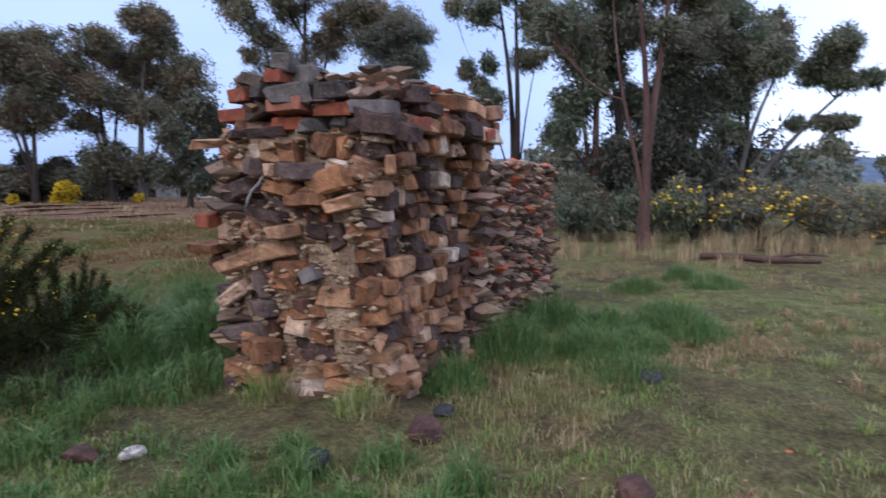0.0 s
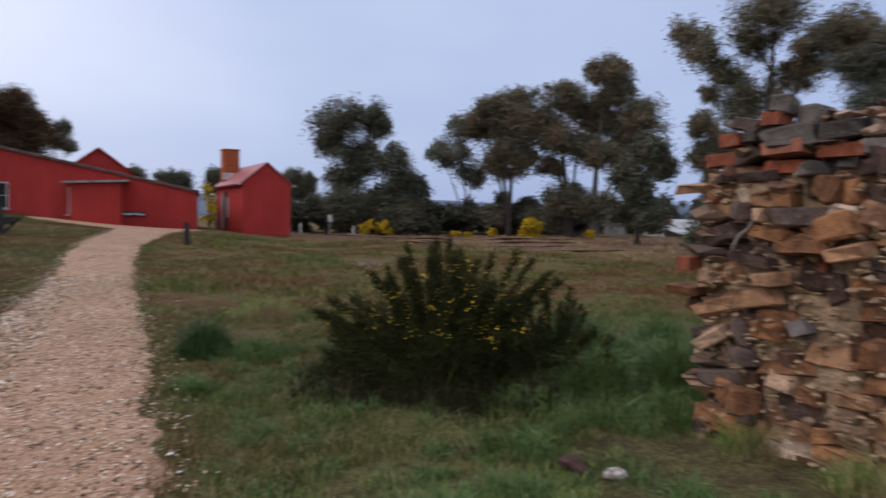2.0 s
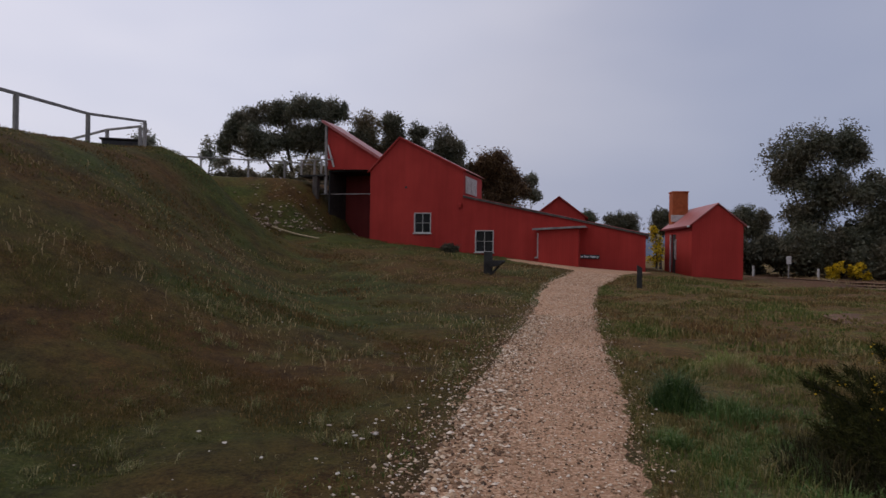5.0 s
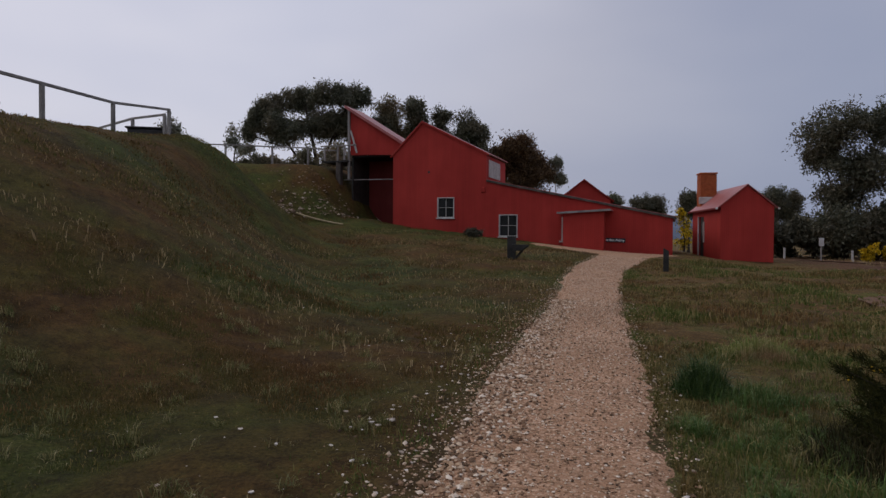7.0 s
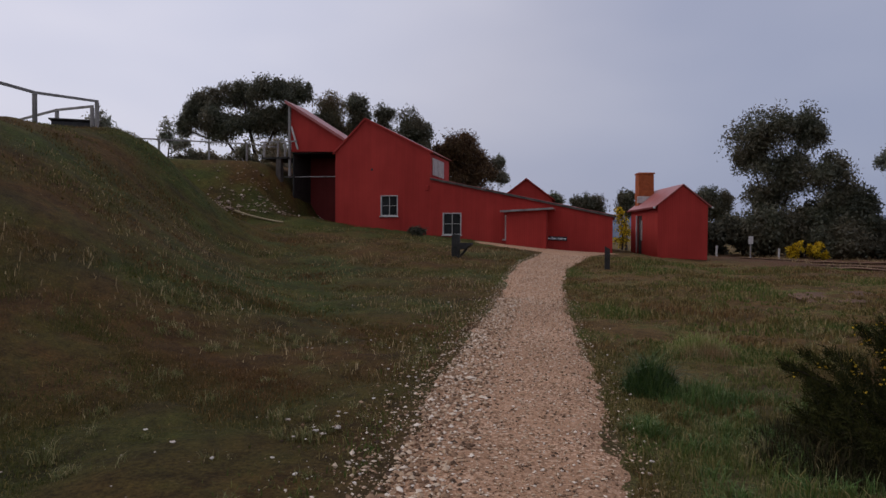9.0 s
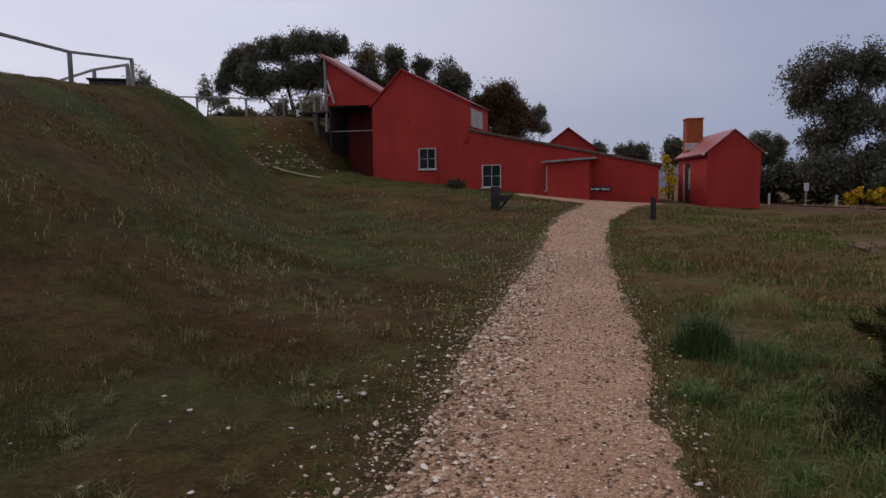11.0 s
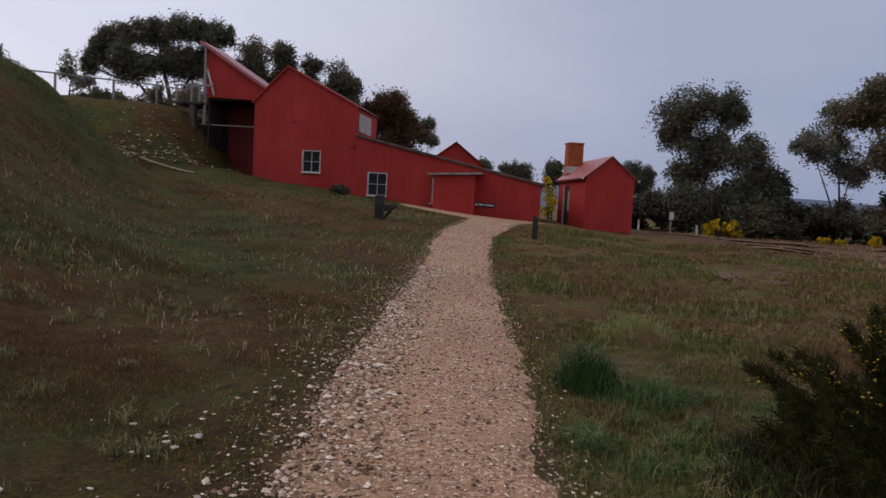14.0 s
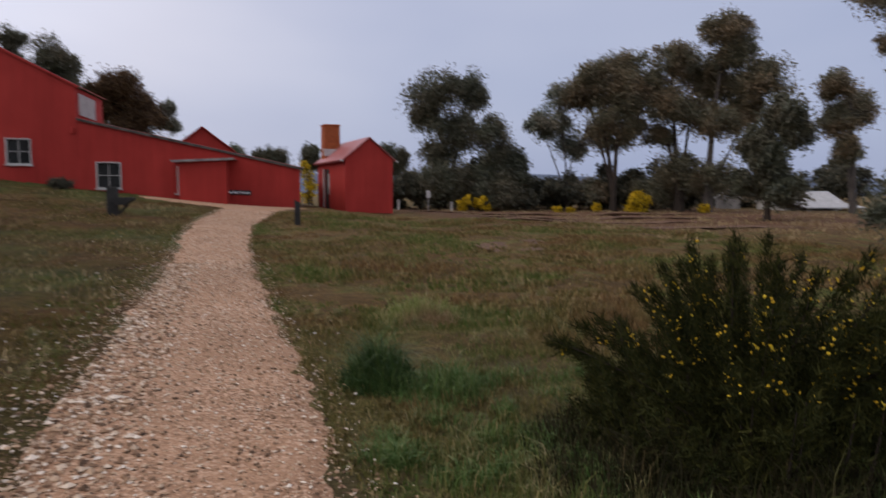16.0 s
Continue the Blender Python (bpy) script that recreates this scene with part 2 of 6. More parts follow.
# tangled low growth, darkened in colour for the shade under the gorse
M["gorse_skirt"] = island_material("shade_dark_undergrowth", [(0.0, (0.012, 0.012, 0.005)), (0.6, (0.034, 0.026, 0.012)), (0.9, (0.040, 0.050, 0.014)), (1.0, (0.11, 0.08, 0.035))], 0.8, 0.1)
M["tussock"] = island_material("tussock_blade", [(0.0, (0.015, 0.040, 0.007)), (0.6, (0.033, 0.074, 0.013)), (1.0, (0.084, 0.122, 0.029))], 0.55, 0.3)
M["lush"] = island_material("lush_grass_blade", [(0.0, (0.044, 0.092, 0.017)), (0.6, (0.080, 0.146, 0.031)), (1.0, (0.174, 0.183, 0.063))], 0.55, 0.3)
M["straw"] = island_material("dry_grass_blade", [(0.0, (0.140, 0.091, 0.042)), (0.6, (0.280, 0.196, 0.098)), (1.0, (0.476, 0.364, 0.196))], 0.7, 0.2)
M["pale_tuft"] = island_material("pale_grass_blade", [(0.0, (0.07, 0.085, 0.024)), (0.5, (0.15, 0.15, 0.05)), (0.85, (0.26, 0.22, 0.09)), (1.0, (0.45, 0.36, 0.2))], 0.6, 0.25)
M["gum"] = island_material("gum_leaf", [(0.0, (0.072, 0.086, 0.050)), (0.5, (0.108, 0.126, 0.072)), (1.0, (0.180, 0.180, 0.108))], 0.5, 0.4, [(0.0, (0.102, 0.090, 0.054)), (0.6, (0.156, 0.132, 0.078)), (1.0, (0.228, 0.180, 0.108))], 0.5, 0.35)
M["gum_dark"] = island_material("deep_green_gum_leaf", [(0.0, (0.052, 0.060, 0.039)), (0.5, (0.078, 0.086, 0.053)), (1.0, (0.132, 0.129, 0.078))], 0.5, 0.4, [(0.0, (0.069, 0.063, 0.039)), (0.6, (0.109, 0.095, 0.057)), (1.0, (0.161, 0.132, 0.081))], 0.45, 0.35)
M["gum_grey"] = island_material("grey_gum_leaf", [(0.0, (0.105, 0.121, 0.088)), (0.5, (0.154, 0.174, 0.127)), (1.0, (0.237, 0.242, 0.176))], 0.5, 0.4, [(0.0, (0.121, 0.110, 0.077)), (1.0, (0.242, 0.209, 0.143))], 0.5, 0.35)
M["gum_brown"] = island_material("bronze_gum_leaf", [(0.0, (0.086, 0.086, 0.053)), (0.5, (0.127, 0.121, 0.071)), (1.0, (0.196, 0.172, 0.103))], 0.5, 0.4, [(0.0, (0.115, 0.086, 0.048)), (0.6, (0.178, 0.129, 0.071)), (1.0, (0.247, 0.172, 0.098))], 0.4, 0.35)
M["shrub"] = island_material("dark_shrub_leaf", [(0.0, (0.036, 0.038, 0.027)), (0.6, (0.066, 0.064, 0.043)), (1.0, (0.12, 0.105, 0.065))], 0.65, 0.2, None, 0.35, 0.2)
M["russet"] = island_material("russet_leaf", [(0.0, (0.055, 0.033, 0.020)), (0.6, (0.116, 0.068, 0.035)), (1.0, (0.187, 0.110, 0.050))], 0.65, 0.2, None, 0.35, 0.3)
M["gorse"] = island_material("gorse_spine", [(0.0, (0.011, 0.013, 0.003)), (0.6, (0.025, 0.028, 0.006)), (1.0, (0.055, 0.052, 0.012))], 0.8, 0.1)
M["flower"] = island_material("gorse_flower", [(0.0, (0.50, 0.29, 0.012)), (0.6, (0.68, 0.43, 0.02)), (1.0, (0.75, 0.55, 0.05))], 0.6, 0.2)
M["wattle"] = island_material("wattle_blossom", [(0.0, (0.06, 0.05, 0.012)), (0.25, (0.16, 0.12, 0.012)), (0.4, (0.50, 0.33, 0.012)), (1.0, (0.72, 0.50, 0.025))], 0.6, 0.2, None, 0.35, 0.3)
M["bark"] = rough_material("dark_bark", [(0.3, (0.022, 0.016, 0.012)), (0.7, (0.06, 0.042, 0.03))], 3.0, 18.0, 0.9, 0, 0.8, 0.03, (1, 1, 0.25))
M["bark_red"] = rough_material("reddish_bark", [(0.3, (0.045, 0.0208, 0.0136)), (0.55, (0.0975, 0.048, 0.034)), (0.75, (0.18, 0.136, 0.1105))], 2.0, 16.0, 0.85, 0, 0.8, 0.03, (1, 1, 0.2))
M["bark_grey"] = rough_material("grey_brown_bark", [(0.3, (0.04, 0.033, 0.028)), (0.7, (0.12, 0.10, 0.085))], 2.5, 16.0, 0.85, 0, 0.5, 0.02, (1, 1, 0.3))
M["bark_pale"] = rough_material("pale_bark", [(0.3, (0.12, 0.10, 0.08)), (0.7, (0.36, 0.31, 0.26))], 2.5, 16.0, 0.85, 0, 0.5, 0.02, (1, 1, 0.3))
M["stone"] = object_material("rubble_stone", [(0.0, (0.087, 0.050, 0.039)), (0.14, (0.152, 0.100, 0.082)), (0.26, (0.258, 0.112, 0.051)), (0.42, (0.396, 0.178, 0.078)),
                                              (0.58, (0.488, 0.257, 0.136)), (0.70, (0.138, 0.065, 0.039)), (0.80, (0.304, 0.154, 0.090)), (0.88, (0.607, 0.382, 0.242)), (0.955, (0.782, 0.581, 0.429))], 60.0, 0.92, 0.9, 0.025, 0.65)
M["brick"] = object_material("old_red_brick", [(0.0, (0.22, 0.06, 0.03)), (0.35, (0.32, 0.085, 0.04)), (0.55, (0.10, 0.055, 0.045)), (0.72, (0.27, 0.10, 0.06)), (0.86, (0.16, 0.13, 0.12))], 40.0, 0.9, 0.5, 0.006, 0.45)
M["grey_stone"] = object_material("lichened_stone", [(0.0, (0.060, 0.048, 0.041)), (0.3, (0.120, 0.098, 0.083)), (0.6, (0.100, 0.068, 0.050)), (0.8, (0.175, 0.145, 0.122))], 60.0, 0.92, 0.9, 0.02, 0.5)
M["mortar"] = rough_material("lime_mortar", [(0.3, (0.22, 0.14, 0.085)), (0.55, (0.43, 0.285, 0.17)), (0.75, (0.64, 0.48, 0.32))], 5.0, 45.0, 0.95, 0, 1.0, 0.03)
M["lichen"] = rough_material("lichened_mortar", [(0.3, (0.06, 0.052, 0.048)), (0.55, (0.17, 0.15, 0.14)), (0.75, (0.36, 0.33, 0.31))], 7.0, 45.0, 0.95, 0, 0.8, 0.015)
M["rubble"] = island_material("rubble_fill", [(0.0, (0.07878, 0.05402, 0.04284)), (0.3, (0.1685, 0.1073, 0.07276)), (0.6, (0.2465, 0.1465, 0.08568)), (0.85, (0.3362, 0.225, 0.1544)), (0.97, (0.3705, 0.09768, 0.04284))], 0.9, 0.2)
M["spill"] = island_material("spilled_rock", [(0.0, (0.13, 0.085, 0.06)), (0.4, (0.27, 0.19, 0.14)), (0.75, (0.42, 0.33, 0.26)), (1.0, (0.6, 0.5, 0.42))], 0.9, 0.2)
M["red"] = ribbed_paint("red_painted_iron", (0.285, 0.024, 0.019), (0.385, 0.038, 0.029))
# darker copy of the red, undercroft shade in its colour; the gutter takes it too
M["red_dim"] = ribbed_paint("dimmed_red_iron", (0.12, 0.018, 0.016), (0.17, 0.03, 0.025))
M["roof"] = ribbed_paint("weathered_roof_iron", (0.30, 0.09, 0.085), (0.40, 0.15, 0.14), 13.0, 0.4)
M["brick_stack"] = rough_material("chimney_brick", [(0.3, (0.26, 0.06, 0.02)), (0.7, (0.42, 0.12, 0.04))], 4.0, 30.0, 0.9)
M["white"] = rough_material("weathered_white_paint", [(0.3, (0.383, 0.365, 0.340)), (0.7, (0.561, 0.544, 0.518))], 3.0, 40.0, 0.6)
M["white_paint"] = rough_material("white_sign_paint", [(0.3, (0.72, 0.72, 0.70)), (0.7, (0.84, 0.84, 0.82))], 6.0, 60.0, 0.6, 0, 0.1, 0.002)
M["grey_wood"] = rough_material("grey_weathered_timber", [(0.3, (0.16, 0.15, 0.14)), (0.7, (0.34, 0.32, 0.30))], 3.0, 40.0, 0.85, 0, 0.5, 0.01, (1, 1, 0.3))
M["dark_wood"] = rough_material("dark_timber", [(0.3, (0.018, 0.017, 0.016)), (0.7, (0.045, 0.042, 0.038))], 4.0, 40.0, 0.8)
M["pale_pole"] = rough_material("bleached_pole", [(0.3, (0.26, 0.20, 0.11)), (0.7, (0.42, 0.34, 0.20))], 3.0, 40.0, 0.85)
M["brown_log"] = rough_material("rotting_log", [(0.3, (0.045, 0.022, 0.016)), (0.7, (0.12, 0.06, 0.045))], 4.0, 30.0, 0.9, 0, 0.8, 0.02)
M["iron"] = rough_material("dark_iron", [(0.3, (0.02, 0.02, 0.022)), (0.7, (0.05, 0.05, 0.052))], 5.0, 60.0, 0.6, 0.3)
# distance haze is mixed into the hills' base colour
M["hill"] = rough_material("haze_blue_hill", [(0.3, (0.10, 0.125, 0.17)), (0.7, (0.15, 0.175, 0.22))], 0.01, 0.05, 1.0, 0, 0.1, 0.5, None, 0.0)
M["quartz_one"] = rough_material("stained_quartz", [(0.3, (0.25, 0.17, 0.13)), (0.5, (0.5, 0.44, 0.38)), (0.75, (0.72, 0.68, 0.63))], 9.0, 40.0, 0.8, 0, 0.8, 0.02)
# floors inside: the unlit rooms' darkness is put into the colour
M["black"] = rough_material("interior_shade_black", [(0.3, (0.012, 0.011, 0.010)), (0.7, (0.022, 0.02, 0.018))], 2.0, 30.0, 0.9)
m, ns, ls, b = material("window_glass", 0.08, 0.0, 0.5)
ls.new(ramp(ns, ls, noise_tex(ns, ls, 1.2, 3.0), [(0.3, (0.012, 0.013, 0.014)), (0.7, (0.03, 0.031, 0.033))]), b.inputs["Base Color"])
M["glass"] = m


# ---- building blocks ----
def smooth(a, b_, v):
    u = np.clip((np.asarray(v, float) - a) / (b_ - a), 0, 1)
    return u * u * (3 - 2 * u)


def ground_z(x, y):
    x, y = np.asarray(x, float), np.asarray(y, float)
    z = 0.62 * smooth(9, 30, y) * smooth(4.5, 1.5, x) * (1 - smooth(40, 60, y))
    z = z + 0.34 * smooth(9, 30, y) * smooth(1.5, 4.5, x) * smooth(14, 6, x) * (1 - smooth(34, 50, y))
    z = z + 1.25 * smooth(2, -13, x) * smooth(10, 31, y)
    toe = -3.2 - 7.0 * smooth(8, 21, y)
    crest = -13.9 - 1.6 * smooth(11, 19, y)
    u = np.clip((toe - x) / (toe - crest), 0, 1)
    mound = 4.03 * u * u * (3 - 2 * u) * smooth(-3, 6, y) * smooth(24.9, 19.4, y)
    # the hilltop beside the mill, its face running down towards the building's corner
    back = -0.456 * (x + 15.5) + 0.89 * (y - 27.4)
    under = smooth(27, 31, y) * smooth(-16.6, -13.6, x) * (1 - 0.85 * smooth(36, 42, y))
    hilltop = 3.36 * smooth(-1.6, 4.6, back) * smooth(-8.5, -13.0, x) * (1 - under) * (1 - 0.4 * smooth(50, 90, y))
    return z + (mound ** 4 + hilltop ** 4) ** 0.25


def gz(x, y):
    return float(ground_z(x, y))


def path_edges(y):
    y = np.asarray(y, float)
    left = -1.17 - 0.30 * smooth(3, 7.5, y) - 0.18 * smooth(7, 11, y) - 0.40 * smooth(11, 19, y) + 0.4 * smooth(20, 25.5, y) - 3.2 * smooth(25.8, 28.0, y)
    right = 0.22 - 0.66 * smooth(3, 17, y) + 0.65 * smooth(19, 25, y) + 2.1 * smooth(25, 30, y)
    return left, right


def mesh_np(name, verts, faces, mat, smooth_shade=False):
    """One mesh from arrays: verts (n,3) and a list of (m,k) index arrays."""
    me = bpy.data.meshes.new(name)
    faces = [np.asarray(f, np.int32) for f in faces if len(f)]
    me.vertices.add(len(verts))
    me.vertices.foreach_set("co", np.asarray(verts, np.float32).ravel())
    loops = np.concatenate([f.ravel() for f in faces])
    sizes = np.concatenate([np.full(len(f), f.shape[1], np.int32) for f in faces])
    me.loops.add(len(loops))
    me.loops.foreach_set("vertex_index", loops)
    me.polygons.add(len(sizes))
    me.polygons.foreach_set("loop_start", np.r_[0, np.cumsum(sizes)[:-1]].astype(np.int32))
    me.polygons.foreach_set("use_smooth", np.full(len(sizes), smooth_shade))
    me.update(calc_edges=True)
    me.validate()
    me.materials.append(mat)
    return me


def empty(name, x, y, z=0.0, rz=0.0):
    e = new(name)
    e.empty_display_size = 0.2
    e.matrix_world = pose(x, y, z, 0, 0, rz)
    return e


def part(name, bm, mat, parent=None, label="", smooth_shade=False):
    me = bpy.data.meshes.new(name)
    bmesh.ops.recalc_face_normals(bm, faces=bm.faces)
    for f in bm.faces:
        f.smooth = smooth_shade
    bm.to_mesh(me)
    bm.free()
    me.materials.append(mat)
    ob = new(name, me)
    if parent is not None:
        ob.parent = parent
    if label:
        tagged(ob, label)
    return ob


def part_np(name, verts, faces, mat, parent=None, label="", smooth_shade=False):
    ob = new(name, mesh_np(name, verts, faces, mat, smooth_shade))
    if parent is not None:
        ob.parent = parent
    if label:
        tagged(ob, label)
    return ob


def add_box(bm, lo, hi, bevel=0.0):
    lo, hi = Vector(lo), Vector(hi)
    r = bmesh.ops.create_cube(bm, size=1.0, matrix=Matrix.LocRotScale((lo + hi) / 2, None, hi - lo))
    if bevel:
        es = list({e for v in r["verts"] for e in v.link_edges})
        bmesh.ops.bevel(bm, geom=es, offset=bevel, segments=1, affect="EDGES")


def box_bm(lo, hi, bevel=0.0):
    bm = bmesh.new()
    add_box(bm, lo, hi, bevel)
    return bm


def beam_bm(a, b_, w, h, bevel=0.006):
    """A squared beam from a to b."""
    a, b_ = Vector(a), Vector(b_)
    d = b_ - a
    bm = box_bm((-w / 2, -h / 2, 0), (w / 2, h / 2, d.length), bevel)
    bm.transform(Matrix.Translation(a) @ d.to_track_quat("Z", "X").to_matrix().to_4x4())
    return bm


def slab_bm(outer, holes, depth):
    """An upright sheet in x and z with openings, thickened towards +y."""
    bm = bmesh.new()
    edges = []
    for loop in [outer, *holes]:
        vs = [bm.verts.new((x, 0, z)) for x, z in loop]
        edges += [bm.edges.new((vs[i], vs[(i + 1) % len(vs)])) for i in range(len(vs))]
    fill = bmesh.ops.triangle_fill(bm, use_beauty=True, edges=edges)
    faces = [f for f in fill["geom"] if isinstance(f, bmesh.types.BMFace)]
    ext = bmesh.ops.extrude_face_region(bm, geom=faces)
    for v in ext["geom"]:
        if isinstance(v, bmesh.types.BMVert):
            v.co.y += depth
    return bm


def prism_bm(poly, axis, lo, hi):
    """A polygon drawn out from lo to hi along an axis."""
    bm = bmesh.new()
    put = {"y": lambda p, q, s: (p, s, q), "x": lambda p, q, s: (s, p, q), "z": lambda p, q, s: (p, q, s)}[axis]
    a = [bm.verts.new(put(p, q, lo)) for p, q in poly]
    c = [bm.verts.new(put(p, q, hi)) for p, q in poly]
    n = len(poly)
    bm.faces.new(a)
    bm.faces.new(c[::-1])
    for i in range(n):
        bm.faces.new((a[i], c[i], c[(i + 1) % n], a[(i + 1) % n]))
    return bm


def tubes_np(lines, sides=6):
    """Tapered round limbs: lines of (points, radii)."""
    vs, fs, base = [], [], 0
    ang = np.arange(sides) * 2 * np.pi / sides
    for pts, rad in lines:
        pts, rad = np.asarray(pts, float), np.asarray(rad, float)
        d = np.gradient(pts, axis=0)
        d /= np.linalg.norm(d, axis=1)[:, None] + 1e-9
        ref = np.where(np.abs(d[:, 2:3]) > 0.9, [[1.0, 0, 0]], [[0, 0, 1.0]])
        u = np.cross(d, ref)
        u /= np.linalg.norm(u, axis=1)[:, None] + 1e-9
        w = np.cross(d, u)
        ring = pts[:, None] + rad[:, None, None] * (np.cos(ang)[None, :, None] * u[:, None] + np.sin(ang)[None, :, None] * w[:, None])
        vs.append(ring.reshape(-1, 3))
        i = np.arange(len(pts) - 1)[:, None] * sides + np.arange(sides)[None]
        j = np.arange(len(pts) - 1)[:, None] * sides + (np.arange(sides)[None] + 1) % sides
        fs.append(base + np.stack([i, j, j + sides, i + sides], -1).reshape(-1, 4))
        base += len(pts) * sides
    return np.concatenate(vs), [np.concatenate(fs)]


def leaves_np(rng, pos, length, width, droop=0.4):
    """Small pointed leaves, one face each, at the given places."""
    n = len(pos)
    d = rng.normal(size=(n, 3))
    d[:, 2] -= droop
    d /= np.linalg.norm(d, axis=1)[:, None]
    s = np.cross(d, rng.normal(size=(n, 3)))
    s /= np.linalg.norm(s, axis=1)[:, None] + 1e-9
    L = length * rng.uniform(0.6, 1.4, (n, 1))
    W = width * rng.uniform(0.6, 1.4, (n, 1))
    v = np.stack([pos - s * W * 0.5, pos + s * W * 0.5, pos + d * L], 1)
    return v.reshape(-1, 3), [np.arange(3 * n).reshape(-1, 3)]


def blades_np(rng, x, y, z, length, width, lean=0.5):
    """Bent grass blades, three corners wide at the root and a pointed tip."""
    n = len(x)
    p = np.stack([x, y, z], 1)
    a = rng.uniform(0, 2 * np.pi, n)
    side = np.stack([np.cos(a), np.sin(a), 0 * a], 1)
    b2 = rng.uniform(0, 2 * np.pi, n)
    out = np.stack([np.cos(b2), np.sin(b2), 0 * b2], 1) * (lean * rng.uniform(0.1, 1.0, n))[:, None]
    L = (length * rng.uniform(0.5, 1.4, n))[:, None]
    W = (width * rng.uniform(0.6, 1.3, n))[:, None]
    up = np.array([[0, 0, 1.0]])
    mid = p + L * (0.55 * up + 0.25 * out)
    tip = p + L * (0.9 * up * (1 - 0.35 * np.linalg.norm(out, axis=1)[:, None]) + out)
    v = np.stack([p - side * W / 2, p + side * W / 2, mid + side * W * 0.4, mid - side * W * 0.4, tip], 1).reshape(-1, 3)
    k = np.arange(n)[:, None] * 5
    return v, [k + np.array([[0, 1, 2, 3]]), k + np.array([[3, 2, 4]])]


ROCK = np.array([(1, 0, 0), (-1, 0, 0), (0, 1, 0), (0, -1, 0), (0, 0, 1), (0, 0, -1), (0.7, 0.7, 0.5), (-0.7, 0.6, 0.5), (-0.6, -0.7, 0.5), (0.7, -0.6, 0.5)], float)
ROCK_F = np.array([(4, 6, 7), (4, 7, 8), (4, 8, 9), (4, 9, 6), (6, 2, 7), (7, 1, 8), (8, 3, 9), (9, 0, 6), (0, 2, 6), (2, 1, 7), (1, 3, 8), (3, 0, 9), (5, 2, 0), (5, 1, 2), (5, 3, 1), (5, 0, 3)])


def rocks_np(rng, pos, size, flat=0.6):
    """Many small angular stones in one mesh."""
    n = len(pos)
    v = ROCK[None] * rng.uniform(0.55, 1.25, (n, 10, 1))
    v = v * np.stack([rng.uniform(0.7, 1.3, n), rng.uniform(0.6, 1.1, n), flat * rng.uniform(0.6, 1.2, n)], 1)[:, None]
    a = rng.uniform(0, 2 * np.pi, n)
    c, s = np.cos(a)[:, None], np.sin(a)[:, None]
    v = np.stack([v[..., 0] * c - v[..., 1] * s, v[..., 0] * s + v[..., 1] * c, v[..., 2]], -1)
    v = v * np.asarray(size).reshape(-1, 1, 1) * 0.5 + pos[:, None]
    return v.reshape(-1, 3), [(np.arange(n)[:, None, None] * 10 + ROCK_F[None]).reshape(-1, 3)]


PEB = np.array([(1, 0, 0.1), (-1, 0, -0.1), (0, 1, 0), (0, -1, 0.1), (0.1, 0, 1), (0, 0.1, -1)], float)
PEB_F = np.array([(4, 0, 2), (4, 2, 1), (4, 1, 3), (4, 3, 0), (5, 2, 0), (5, 1, 2), (5, 3, 1), (5, 0, 3)])


def pebbles_np(rng, pos, size):
    """Very small stones, eight faces each."""
    n = len(pos)
    v = PEB[None] * rng.uniform(0.6, 1.3, (n, 6, 1)) * np.stack([rng.uniform(0.8, 1.4, n), rng.uniform(0.6, 1.1, n), rng.uniform(0.4, 0.8, n)], 1)[:, None]
    a = rng.uniform(0, 2 * np.pi, n)
    c, s = np.cos(a)[:, None], np.sin(a)[:, None]
    v = np.stack([v[..., 0] * c - v[..., 1] * s, v[..., 0] * s + v[..., 1] * c, v[..., 2]], -1) * np.asarray(size).reshape(-1, 1, 1) * 0.5 + pos[:, None]
    return v.reshape(-1, 3), [(np.arange(n)[:, None, None] * 6 + PEB_F[None]).reshape(-1, 3)]


# ---- ground, path and distance ----
def build_ground():
    n = 330
    u = np.linspace(-1, 1, n)
    X = 1.5 + 1.6 * np.sinh(7.3 * u)
    Y = 8.0 + 1.8 * np.sinh(7.3 * u)
    gx, gy = np.meshgrid(X, Y, indexing="ij")
    z = ground_z(gx, gy)
    left, right = path_edges(gy)
    away = np.maximum(smooth(0.0, 0.8, left - gx), smooth(0.0, 0.8, gx - right)) * smooth(300, 40, np.hypot(gx, gy))
    bumps = 0.05 * np.sin(gx * 1.7 + np.sin(gy * 1.3)) * np.sin(gy * 1.9 + 0.7 * np.sin(gx * 2.1)) + 0.025 * np.sin(gx * 5.1 + gy * 2.3) * np.sin(gy * 4.7 - gx)
    z = z + (bumps - 0.02) * away * (1 + 0.7 * smooth(-6, -12, gx) * smooth(10, 22, gy))
    i = np.arange(n - 1)[:, None] * n + np.arange(n - 1)[None]
    f = np.stack([i, i + n, i + n + 1, i + 1], -1).reshape(-1, 4)
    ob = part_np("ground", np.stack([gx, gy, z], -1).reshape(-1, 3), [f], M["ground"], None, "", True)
    tagged(ob, "damp brown and green turf rising to a mound", "ground", kind="structure")


